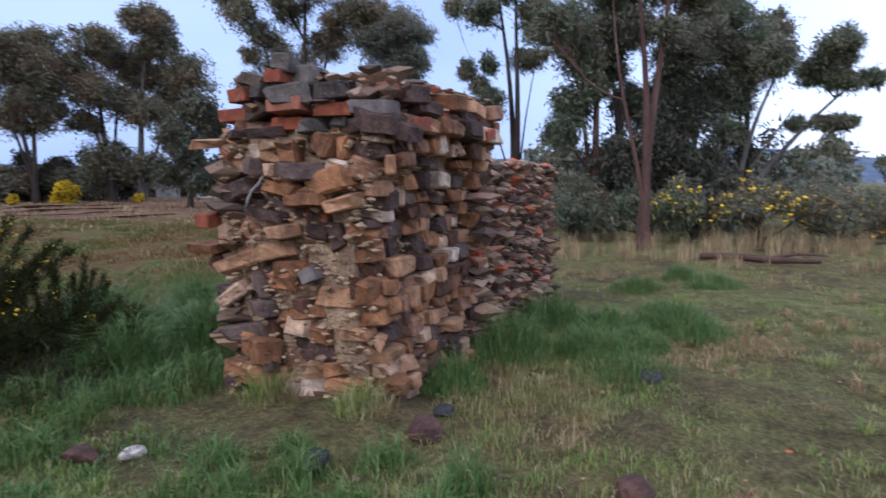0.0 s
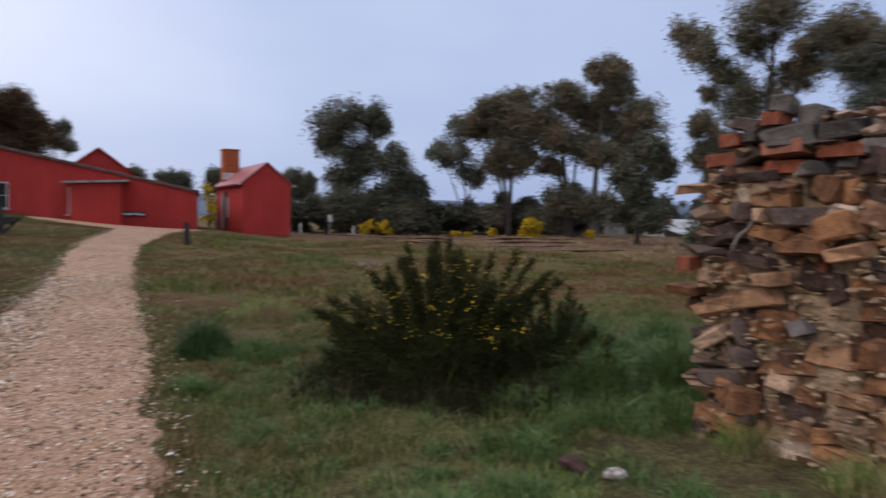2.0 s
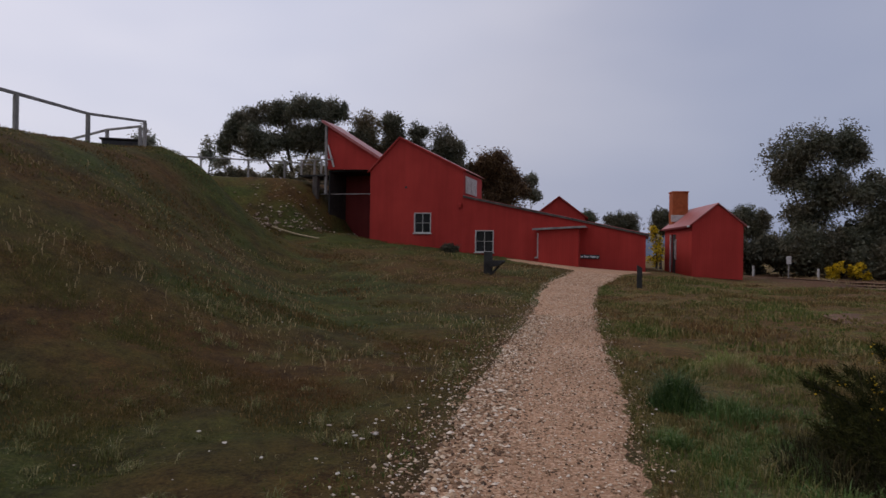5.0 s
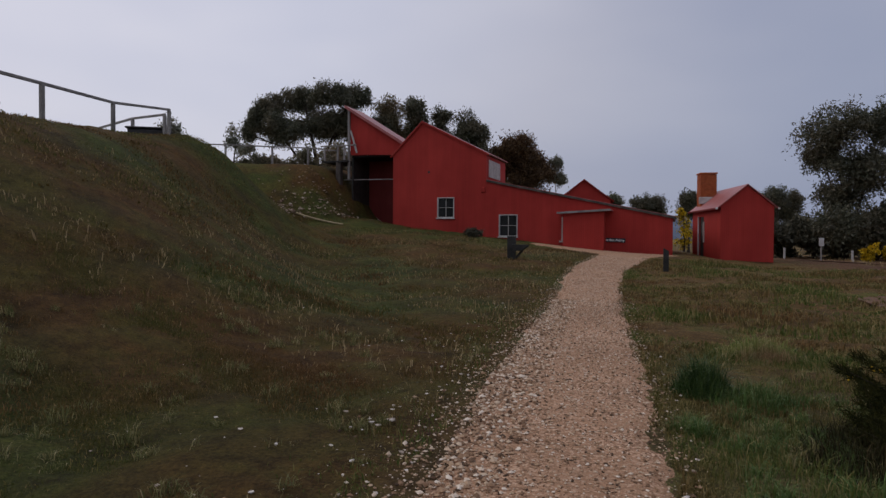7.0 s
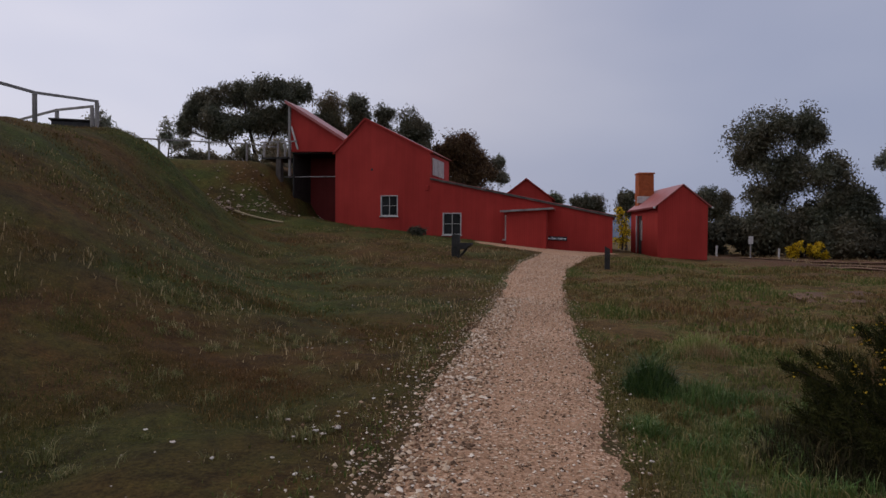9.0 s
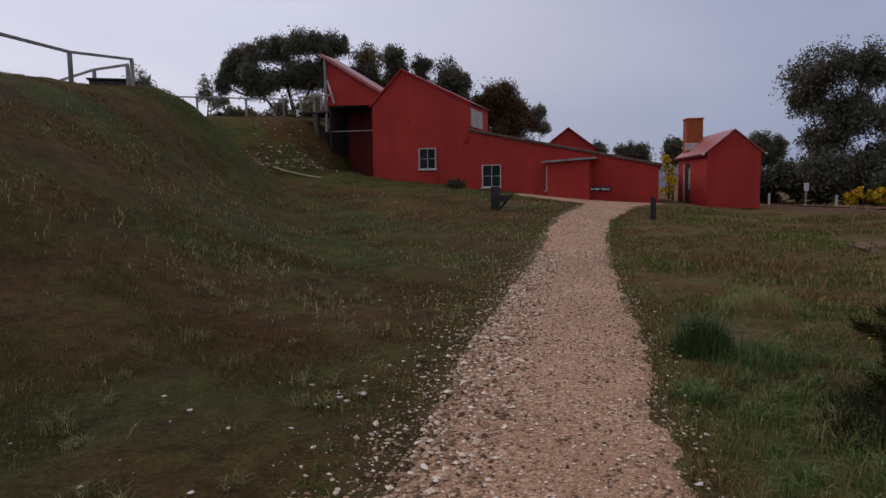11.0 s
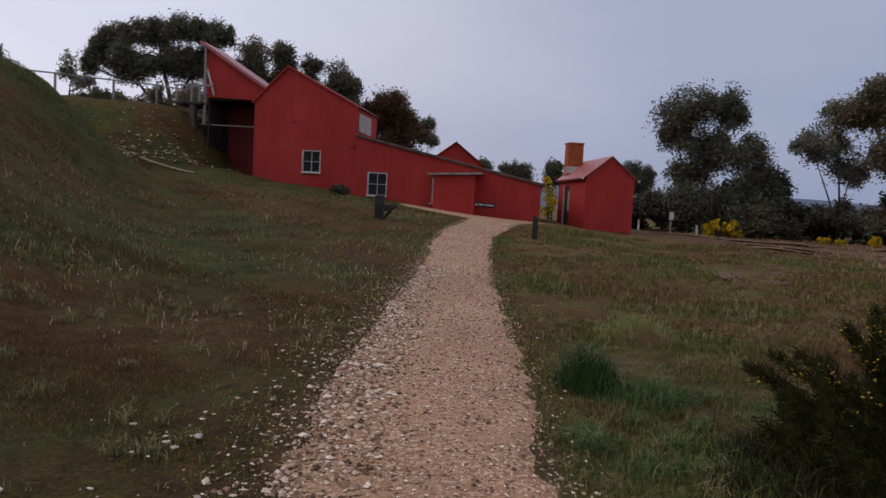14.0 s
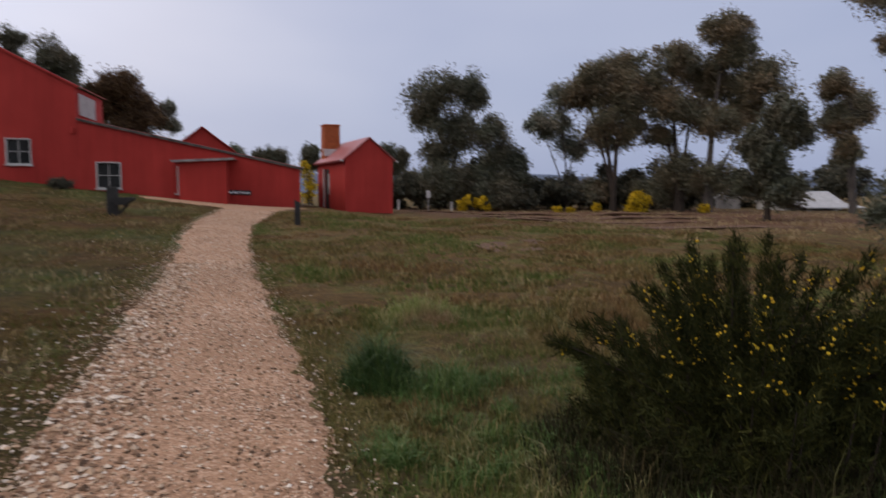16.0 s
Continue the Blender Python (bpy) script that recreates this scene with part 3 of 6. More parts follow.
def build_path():
    rng = np.random.default_rng(3)
    ys = np.r_[np.arange(-6, 1, 0.2), np.arange(1, 14, 0.045), np.arange(14, 28.6, 0.2)]
    left, right = path_edges(ys)
    wob = lambda s: 0.035 * np.sin(ys * 1.7 + s) + 0.025 * np.sin(ys * 3.7 + s * s) + 0.035 * np.sin(ys * 6.3 + 2 * s + np.sin(ys * 2.9)) + 0.02 * np.sin(ys * 15.1 + 3 * s + 2 * np.sin(ys * 4.1)) + rng.normal(0, 0.012, len(ys))
    left, right = left + wob(0.4), right + wob(2.2)
    cols = np.linspace(0, 1, 9)
    gx = left[:, None] + (right - left)[:, None] * cols[None]
    gy = np.repeat(ys[:, None], 9, 1)
    edge = np.where((cols == 0) | (cols == 1), -0.02, 0.03)
    z = ground_z(gx, gy) + edge[None]
    i = np.arange(len(ys) - 1)[:, None] * 9 + np.arange(8)[None]
    f = np.stack([i, i + 1, i + 10, i + 9], -1).reshape(-1, 4)
    ob = part_np("path", np.stack([gx, gy, z], -1).reshape(-1, 3), [f], M["path"], None, "", True)
    tagged(ob, "pinkish crushed gravel footpath with ragged edges", "path", kind="structure")
    # loose gravel lying on it, coarser along the left edge
    n = 25000
    y = 0.5 + 13 * rng.random(n) ** 1.3
    l, r = path_edges(y)
    k = np.where(rng.random(n) < 0.15, rng.beta(1.2, 6, n), rng.random(n))
    x = l + 0.05 + (r - l - 0.1) * k
    stray = rng.random(n) < 0.06
    x = np.where(stray & (k < 0.6), l - rng.exponential(0.14, n), x)
    x = np.where(stray & (k >= 0.6), r + rng.exponential(0.07, n), x)
    size = (0.009 + 0.022 * rng.random(n) ** 2) * (1 + 0.9 * (k < 0.35) * rng.random(n))
    pos = np.stack([x, y, ground_z(x, y) + 0.03 + size * 0.15], 1)
    ob = part_np("loose_gravel", *pebbles_np(rng, pos, size), M["pebble"])
    tagged(ob, "loose pinkish and pale gravel on the path", "gravel", kind="stuff")
    # gravel kicked over both edges, and coarser bits farther along
    n = 6000
    y = 1.5 + 14 * rng.random(n) ** 1.6
    l, r = path_edges(y)
    x = np.where(rng.random(n) < 0.84, l + 0.16 - rng.exponential(0.15, n), r - 0.05 + rng.exponential(0.06, n))
    size = 0.008 + 0.026 * rng.random(n) ** 2.5
    n2 = 5000
    y2 = rng.uniform(12.5, 25.0, n2)
    l2, r2 = path_edges(y2)
    x2 = l2 - 0.1 + (r2 - l2 + 0.15) * rng.random(n2)
    z2 = np.where((x2 > l2) & (x2 < r2), 0.032, 0.0)
    pos = np.r_[np.stack([x, y, ground_z(x, y) + 0.004], 1), np.stack([x2, y2, ground_z(x2, y2) + z2], 1)]
    size = np.r_[size, rng.uniform(0.018, 0.034, n2)]
    ob = part_np("loose_gravel", *pebbles_np(rng, pos, size), M["pebble"])
    tagged(ob, "gravel strewn over the ragged edges of the path", "gravel", kind="stuff")
    n = 420
    y = 2.5 + 15 * rng.random(n) ** 1.5
    l, r = path_edges(y)
    x = l - rng.exponential(0.75, n) + 0.15
    size = 0.010 + 0.034 * rng.random(n) ** 2.2
    pos = np.stack([x, y, ground_z(x, y) + 0.022], 1)
    n2 = 60
    y2 = 2.5 + 12 * rng.random(n2)
    x2 = path_edges(y2)[1] + rng.exponential(0.15, n2)
    pos = np.r_[pos, np.stack([x2, y2, ground_z(x2, y2) + 0.02], 1)]
    size = np.r_[size, rng.uniform(0.012, 0.04, n2)]
    ob = part_np("scattered_quartz", *rocks_np(rng, pos, size, 0.6), M["quartz"])
    tagged(ob, "scattered white quartz chips in the grass beside the path", "stones", kind="stuff")
    n = 700
    x, y = rng.uniform(2.0, 12.0, n), rng.uniform(-3.0, 2.4, n)
    size = rng.uniform(0.012, 0.045, n)
    ob = part_np("stone_chips", *rocks_np(rng, np.stack([x, y, ground_z(x, y) - 0.01], 1), size, 0.6), M["rubble"])
    tagged(ob, "grey and brown stone chips in thin grass", "stones", kind="stuff")
    # spill of pale rock on the cut face below the far fence and under the building's corner
    n = 420
    x = rng.normal(-15.4, 1.2, n)
    y = 27.6 + 0.5 * (x + 15.5) + 3.6 * rng.random(n) ** 1.4
    heap = rng.random(n) < 0.3
    x, y = np.where(heap, rng.normal(-16.3, 0.5, n), x), np.where(heap, rng.normal(27.4, 0.35, n), y)
    n2 = 120
    x = np.r_[x, rng.normal(-14.26, 0.38, n2)]
    y = np.r_[y, rng.normal(34.86, 0.35, n2)]
    size = np.r_[rng.uniform(0.04, 0.17, n), rng.uniform(0.08, 0.28, n2)]
    ob = part_np("rock_spill", *rocks_np(rng, np.stack([x, y, ground_z(x, y) + 0.02], 1), size, 0.6), M["spill"])
    tagged(ob, "pale broken rock spilled down the earth bank", "stones", kind="stuff")


def build_hills():
    n = 241
    a = np.linspace(0, 2 * np.pi, n)
    rows, out = [(0.0, 620.0), (0.55, 680.0), (1.0, 760.0), (0.2, 900.0)], []
    h = 22 + 9 * np.sin(3 * a + 1.0) + 6 * np.sin(7 * a + 0.4) + 3 * np.sin(17 * a) + 14 * np.exp(-((((a - np.pi / 2 + np.pi) % (2 * np.pi)) - np.pi) / 0.35) ** 2)
    for k, d in rows:
        out.append(np.stack([d * np.cos(a), d * np.sin(a), h * k - 1], 1))
    i = np.arange(3)[:, None] * n + np.arange(n - 1)[None]
    f = np.stack([i, i + 1, i + n + 1, i + n], -1).reshape(-1, 4)
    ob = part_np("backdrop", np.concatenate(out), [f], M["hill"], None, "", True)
    tagged(ob, "low wooded hills on the horizon, haze in their blue-grey colour", "hills", kind="structure")


build_ground()
build_path()
build_hills()


# ---- trees and bushes ----
def crown_places(rng, blobs, total, puffs):
    """Leaf places: each billow (x, y, z, across, high) is a dome of small drooping puffs."""
    vol = np.array([b_[3] * b_[4] for b_ in blobs])
    share = vol / vol.sum()
    joints, pos = [], []
    for (bx, by, bz, br, bh), part_ in zip(blobs, share):
        d = rng.normal(size=(puffs, 3))
        d /= np.linalg.norm(d, axis=1)[:, None]
        c = np.array([bx, by, bz - 0.1 * bh]) + d * rng.uniform(0.25, 0.88, (puffs, 1)) * np.array([br, br, bh * 1.08])
        joints.append(c)
        n = np.maximum(4, (total * part_ / puffs * rng.uniform(0.4, 1.6, puffs))).astype(int)
        s_ = np.repeat(rng.uniform(0.14, 0.32, puffs), n)
        q = np.clip(rng.normal(size=(n.sum(), 3)), -2.4, 2.4)
        q[:, 2] -= 0.2 * (q[:, 0] ** 2 + q[:, 1] ** 2)
        wide = 0.5 * (br + bh)
        pos.append(np.repeat(c, n, 0) + q * s_[:, None] * np.array([wide, wide, 0.85 * wide]))
    return joints, np.concatenate(pos)


def make_tree(name, x, y, stems, blobs, label, leaf="gum", bark="bark", seed=1, leaves=8000, puffs=16, leaf_len=0.26, leaf_w=0.12, limb=0.08, category="tree", flowers=0):
    """A tree at x, y: stems are (dx, dy, height, radius, sway); blobs are billows of the crown relative to the foot."""
    rng = np.random.default_rng(seed)
    root = empty(name, x, y, gz(x, y) - 0.08)
    joints, pos = crown_places(rng, blobs, leaves, puffs)
    trunks, limbs, twigs = [], [], []
    for i, (dx, dy, h, r, sway) in enumerate(stems):
        t = np.linspace(0, 1, 10)
        px = dx * t ** 1.4 + sway * 0.40 * np.sin(t * 5 + seed + i) * t * (1 - 0.6 * t)
        py = dy * t ** 1.4 + sway * 0.40 * np.cos(t * 4 + seed + i) * t * (1 - 0.6 * t)
        off = 0.5 * r * (len(stems) > 1)
        trunks.append((np.stack([px + off * np.cos(seed + 2 * i), py + off * np.sin(seed + 2 * i), h * t], 1), r * (1 - 0.78 * t) * (1 + 0.4 * np.exp(-t * 14))))
    allp = np.concatenate([p[2:] for p, _ in trunks])
    allr = np.concatenate([rd[2:] for _, rd in trunks])
    for (bx, by, bz, br, bh), js in zip(blobs, joints):
        c = np.array([bx, by, bz - 0.25 * bh])
        d = np.linalg.norm(allp - c, axis=1) + 2.2 * np.maximum(0, allp[:, 2] - c[2] + 0.8 * np.linalg.norm(allp[:, :2] - c[:2], axis=1))
        j = int(np.argmin(d))
        a = allp[j]
        t = np.linspace(0, 1, 7)[:, None]
        far_ = np.linalg.norm(c - a)
        mid = (a + c) / 2 + rng.normal(0, 0.10, 3) * far_ + np.array([0, 0, -0.05]) * far_
        pts = (1 - t) ** 2 * a + 2 * t * (1 - t) * mid + t * t * c
        r0 = min(allr[j] * 0.75, limb)
        limbs.append((pts, np.linspace(r0, r0 * 0.35, 7)))
        for tip in js:
            k = rng.integers(3, 7)
            twigs.append((np.stack([pts[k], (pts[k] + tip) / 2 + rng.normal(0, 0.08, 3) * br, tip]), [r0 * 0.38, r0 * 0.2, 0.005]))
    v1, f1 = tubes_np(trunks, 8)
    v2, f2 = tubes_np(limbs, 5)
    v3, f3 = tubes_np(twigs, 3)
    part_np("trunk", np.r_[v1, v2, v3], [np.r_[f1[0], f2[0] + len(v1), f3[0] + len(v1) + len(v2)]], M[bark], root, "", True)
    part_np("crown", *leaves_np(rng, pos, leaf_len, leaf_w), M[leaf], root)
    if flowers:
        k = rng.choice(len(pos), flowers)
        part_np("blossom", *rocks_np(rng, pos[k] + rng.normal(0, 0.03, (flowers, 3)), rng.uniform(0.4, 0.85, flowers) * leaf_len, 0.8), M["flower"], root, "yellow gorse blossom")
    return tagged(root, label, category)


def make_shrub(name, x, y, r, h, label, leaf="shrub", seed=1, per=1500, flowers=0, leaf_len=0.2, leaf_w=0.07, category="shrub"):
    rng = np.random.default_rng(seed)
    blobs = [(rng.normal(0, r * 0.4), rng.normal(0, r * 0.4), h * rng.uniform(0.35, 0.72), r * rng.uniform(0.45, 0.7), h * 0.3) for _ in range(5)]
    return make_tree(name, x, y, [(rng.normal(0, r * 0.3), rng.normal(0, r * 0.3), h * 0.6, 0.05, 0.2) for _ in range(3)], blobs, label, leaf, "bark", seed,
                     int(per * 1.15), 6, leaf_len, leaf_w * 1.3, 0.03, category, flowers)


FAR = dict(puffs=26, leaf_len=0.21, leaf_w=0.105)
NEAR = dict(puffs=24, leaf_len=0.125, leaf_w=0.042, limb=0.05)
# the row beyond the scraped field, and the trees behind the red buildings
make_tree("gum_tree", 12.7, 48.63, [(-0.41, 0.82, 8.07, 0.2, 0.5), (1.93, 0.14, 7.66, 0.14, 0.5), (-0.92, 0.83, 6.6, 0.12, 0.4)],
          [(-0.76, -0.49, 8.68, 2.01, 1.68), (2.11, 0.18, 8.7, 1.3, 1.51), (-0.89, 1.84, 7.34, 1.3, 1.17), (0.6, -0.38, 6.0, 2.01, 1.43), (-0.21, 1.06, 4.56, 1.68, 1.26), (-0.51, -1.35, 2.27, 2.31, 1.51)],
          "tall dark gum tree beside a sign post", "gum_dark", "bark", 11, 40800, **FAR)
make_tree("gum_tree", 14.96, 46.96, [(0.86, 0.24, 5.49, 0.18, 0.4), (2.44, -0.39, 3.45, 0.11, 0.4)],
          [(0.53, -0.65, 5.88, 1.4, 1.27), (0.95, 0.08, 4.02, 1.97, 1.23), (2.91, 0.36, 3.9, 1.15, 0.99), (-0.19, -0.24, 2.61, 1.4, 1.15), (2.42, 0.08, 2.23, 1.56, 1.07), (0.71, -1.58, 1.48, 2.05, 0.99)],
          "dark bushy gum tree above yellow gorse", "gum_dark", "bark", 12, 30600, **FAR)
make_tree("gum_tree", 21.47, 46.21, [(-0.38, 0.77, 7.68, 0.1, 0.5), (-1.62, 0.98, 6.22, 0.08, 0.5), (0.57, 0.24, 4.76, 0.09, 0.4)],
          [(-0.64, -0.02, 8.55, 1.3, 1.01), (-0.96, 0.84, 6.68, 1.84, 1.09), (1.12, 1.16, 5.05, 1.43, 1.09), (-2.18, 0.75, 6.63, 1.17, 0.71)],
          "slender gum tree with thin pale foliage", "gum_grey", "bark_grey", 13, 13600, **FAR)
make_tree("gum_tree", 23.78, 43.48, [(-0.84, 0.99, 8.63, 0.2, 0.5), (0.91, 0.54, 9.04, 0.2, 0.5), (-1.64, 1.1, 7.43, 0.14, 0.5)],
          [(-1.63, 0.24, 9.6, 1.45, 1.25), (1.01, 0.63, 10.36, 1.65, 1.25), (-1.42, 2.34, 8.56, 1.65, 1.25), (-0.01, -0.15, 8.03, 2.33, 1.65), (-0.14, 1.14, 5.88, 1.65, 1.21), (0.72, -0.6, 5.95, 1.25, 1.04)],
          "broad gum tree with rounded clumps and forked trunks", "gum_brown", "bark", 14, 42500, **FAR)
make_tree("gum_tree", 27.69, 41.36, [(-0.3, 0.96, 10.05, 0.24, 0.5), (-1.47, 1.11, 8.09, 0.16, 0.5), (1.0, 0.5, 8.88, 0.16, 0.5)],
          [(-0.89, 0.16, 10.74, 1.41, 1.1), (-1.64, 1.25, 9.07, 1.69, 1.34), (1.75, 1.66, 10.41, 1.69, 1.41), (-1.04, 0.19, 7.22, 1.97, 1.34), (-0.93, 1.17, 5.55, 1.22, 0.86), (0.85, -0.61, 6.97, 1.34, 1.34), (-0.06, 0.26, 3.01, 1.81, 1.34), (-0.8, 1.79, 1.84, 1.97, 1.02)],
          "tall gum tree with bronze-tinged billowing crown", "gum_brown", "bark", 15, 42500, **FAR)
make_tree("gum_tree", 28.88, 39.99, [(1.38, 0.65, 11.79, 0.26, 0.5), (3.6, -0.28, 8.35, 0.16, 0.4), (0.51, 0.48, 7.19, 0.14, 0.5)],
          [(0.56, -0.32, 12.43, 1.73, 1.04), (1.99, 0.4, 10.83, 1.92, 1.31), (1.67, 1.71, 8.95, 1.92, 1.58), (3.23, -0.81, 9.07, 1.92, 1.54), (3.09, 0.36, 7.43, 1.58, 1.08), (0.11, -0.65, 6.22, 1.58, 1.0), (0.41, 0.09, 2.6, 1.69, 1.15)],
          "tallest gum tree of the row, its limbs spreading", "gum_brown", "bark_grey", 16, 44200, **FAR)
make_tree("wattle_tree", 22.95, 28.03, [(0.88, 0.22, 4.8, 0.14, 0.4), (-0.31, 0.44, 3.58, 0.1, 0.3)],
          [(0.46, -0.38, 5.12, 1.03, 0.81), (-0.28, 0.46, 3.91, 0.92, 0.81), (1.95, 0.37, 4.5, 0.65, 0.76), (-0.04, -0.08, 3.13, 1.11, 0.76), (0.25, 0.69, 2.06, 1.49, 0.7), (0.36, -0.71, 1.69, 1.08, 0.6)],
          "dark bushy tree in the open field", "gum_dark", "bark", 17, 34000, **FAR)
make_tree("gum_tree", 37.45, 36.57, [(-0.1, 0.75, 8.21, 0.2, 0.5), (-0.68, 0.74, 6.34, 0.12, 0.5)],
          [(-1.54, 0.33, 8.63, 1.16, 1.05), (-0.64, 0.72, 6.26, 1.35, 1.05), (1.31, 1.29, 7.6, 1.35, 1.5), (-0.49, 0.14, 4.52, 1.05, 0.98)],
          "pale gum tree at the end of the row", "gum_brown", "bark_grey", 18, 23800, **FAR)
make_tree("pine_tree", -27.92, 52.88, [(-1.05, -0.31, 8.17, 0.28, 0.8), (-3.98, -1.08, 6.86, 0.2, 0.7), (2.38, 0.61, 7.97, 0.22, 0.7)],
          [(-5.1, -2.18, 7.15, 1.11, 1.11), (-3.99, -1.09, 8.28, 1.77, 1.01), (-2.18, 0.86, 9.39, 2.03, 1.01), (1.62, -0.37, 9.21, 2.13, 0.91), (3.24, 1.31, 9.35, 1.32, 1.01), (-2.38, -2.3, 6.1, 2.28, 1.11), (-0.06, -0.04, 7.07, 2.43, 1.22), (2.05, 1.92, 7.2, 1.92, 1.22), (-5.88, -1.83, 5.93, 0.71, 0.81), (5.16, 1.83, 6.32, 1.32, 1.11)],
          "wide spreading dark tree on the hilltop", "gum_dark", "bark", 19, 75140, **FAR)
make_tree("gum_tree", -22.04, 56.51, [(-0.33, -0.12, 8.64, 0.18, 0.4)],
          [(0.02, -1.01, 8.34, 1.36, 1.26), (-0.82, -0.24, 7.06, 1.47, 1.36), (-0.09, 1.1, 6.2, 1.57, 1.26)],
          "rounded gum tree behind the tall red building", "gum_brown", "bark", 20, 15300, **FAR)
make_tree("gum_tree", -20.5, 57.95, [(-0.08, -0.05, 8.95, 0.16, 0.4)],
          [(0.19, -0.83, 8.94, 1.17, 1.28), (0.24, 0.04, 7.62, 1.17, 1.28), (-0.48, 0.86, 6.43, 1.39, 1.17)],
          "rounded gum tree behind the tall red building", "gum_dark", "bark", 21, 13600, **FAR)
make_tree("gum_tree", -18.43, 59.53, [(0.03, -0.01, 8.17, 0.14, 0.4)],
          [(0.29, -0.65, 8.21, 0.97, 1.08), (-0.32, -0.1, 7.09, 1.08, 1.08), (0.06, 0.94, 6.15, 1.3, 1.19)],
          "small gum tree behind the tall red building", "gum_dark", "bark", 22, 11900, **FAR)
make_tree("gum_tree", -15.19, 59.36, [(-0.32, -0.11, 7.45, 0.2, 0.4)],
          [(-0.14, -1.22, 7.52, 1.6, 1.39), (0.61, 0.15, 6.51, 1.28, 1.28), (-1.6, 0.56, 6.25, 1.39, 1.28), (0.39, -0.6, 4.97, 1.92, 1.28)],
          "rounded gum tree behind the stepped roof", "gum_dark", "bark", 23, 20400, **FAR)
make_tree("wattle_tree", -10.87, 59.48, [(-0.01, -0.02, 6.67, 0.2, 0.4), (1.22, 0.31, 5.12, 0.14, 0.4)],
          [(0.22, -1.33, 7.26, 1.89, 1.05), (-0.81, -0.23, 6.08, 2.1, 1.47), (1.45, 1.58, 5.41, 1.68, 1.47), (-1.75, -0.86, 6.33, 1.05, 1.05), (0.08, 0.84, 4.39, 2.31, 1.36)],
          "dense russet-brown tree behind the lower roof", "russet", "bark", 24, 37400, **FAR)
make_tree("gum_tree", -7.83, 62.35, [(-0.04, -0.02, 7.19, 0.08, 0.4)],
          [(0.03, -0.59, 7.5, 0.81, 0.76), (-0.34, -0.1, 6.48, 0.87, 0.76), (0.33, 0.63, 6.16, 0.76, 0.65)],
          "pale thin-crowned young gum tree", "gum_grey", "bark_pale", 25, 4420, **FAR)
make_tree("shrub", -2.92, 71.93, [(-0.12, -0.03, 4.63, 0.12, 0.3)],
          [(-0.09, -0.73, 5.08, 0.98, 0.73)],
          "small dark tree far beyond the sheds", "gum", "bark", 26, 3740, **FAR)
make_tree("shrub", 0.6, 68.74, [(-0.68, -0.18, 4.52, 0.12, 0.3)],
          [(-0.68, -1.02, 4.94, 1.15, 0.69), (0.65, 0.17, 4.95, 1.15, 0.69), (0.01, 1.42, 4.36, 1.96, 0.69)],
          "dark rounded bush beyond the sheds", "gum_dark", "bark", 27, 10200, **FAR)
make_tree("shrub", 4.22, 65.56, [(-0.01, -0.01, 4.64, 0.12, 0.3)],
          [(-0.06, -0.69, 5.04, 0.92, 0.97), (0.25, 0.07, 4.21, 1.08, 0.76)],
          "dark upright bush beyond the sheds", "gum_dark", "bark", 28, 7650, **FAR)
make_tree("shrub", 12.36, 67.72, [(-0.4, -0.12, 5.08, 0.12, 0.3)],
          [(-0.61, -1.27, 5.44, 1.52, 0.87), (1.27, 0.32, 5.32, 1.08, 0.76), (0.59, 1.95, 4.41, 2.49, 1.19)],
          "dark rounded trees behind the small red house", "gum_dark", "bark", 29, 13600, **FAR)
r_ = np.random.default_rng(5)
for k in range(19):
    sx_ = 7.5 + k * 1.75
    far = 1.0 if sx_ > 33 else 0.0
    make_shrub("shrub", sx_ + 7 * far, 51.5 - 0.2 * sx_ + 10 * far + r_.uniform(-1.2, 1.2), r_.uniform(1.9, 2.7), r_.uniform(2.8, 4.4), "dense dark scrub under the gum trees", "shrub" if k % 3 else "gum_brown", 40 + k, 3000, 0, 0.32, 0.12)
for k in range(17):
    sx_ = 8.0 + k * 2.0
    far = 1.0 if sx_ > 33 else 0.0
    make_shrub("shrub", sx_ + 8 * far, 56.0 - 0.2 * sx_ + 10 * far + r_.uniform(-0.8, 0.8), r_.uniform(2.0, 2.6), r_.uniform(2.2, 3.2), "low dark thicket behind the gum trees", "shrub", 240 + k, 2400, 0, 0.34, 0.16)
for k, (gx_, gy_, rr, hh) in enumerate([(24.18, 40.31, 1.13, 1.65), (12.71, 43.5, 0.41, 1.2), (13.69, 43.24, 0.41, 1.13), (18.64, 41.82, 0.34, 0.45), (19.39, 41.6, 0.26, 0.38), (21.1, 41.13, 0.3, 0.68), (27.97, 39.23, 0.38, 0.68)]):
    make_shrub("wattle_bush", gx_, gy_, rr, hh, "rounded bush covered in bright yellow blossom", "wattle", 210 + k, 1500 if rr < 0.9 else 5200, 0, 0.16, 0.09, "bush")
make_tree("wattle_tree", 2.75, 47.5, [(0, 0, 2.6, 0.07, 0.3)], [(-0.1, 0, 2.7, 0.5, 0.6), (0.2, 0, 1.7, 0.7, 0.6), (0, 0, 0.9, 0.6, 0.4)], "slim wattle with yellow-green foliage between the sheds", "wattle", seed=70, leaves=1800, puffs=8, leaf_len=0.16, leaf_w=0.08)
for k, (tx, ty, th) in enumerate(((-36, 26, 4.0), (-40, 31, 4.5), (-33, 40, 4.0), (-29, 42, 3.6))):
    make_tree("gum_tree", tx, ty, [(0, 0, th * 0.8, 0.1, 0.5)], [(0, 0, th, 1.2, 0.8), (0.8, 0, th * 0.75, 1.0, 0.6)], "thin small tree beyond the mound", "gum_grey", seed=74 + k, leaves=1500, puffs=10, leaf_len=0.24, leaf_w=0.10)
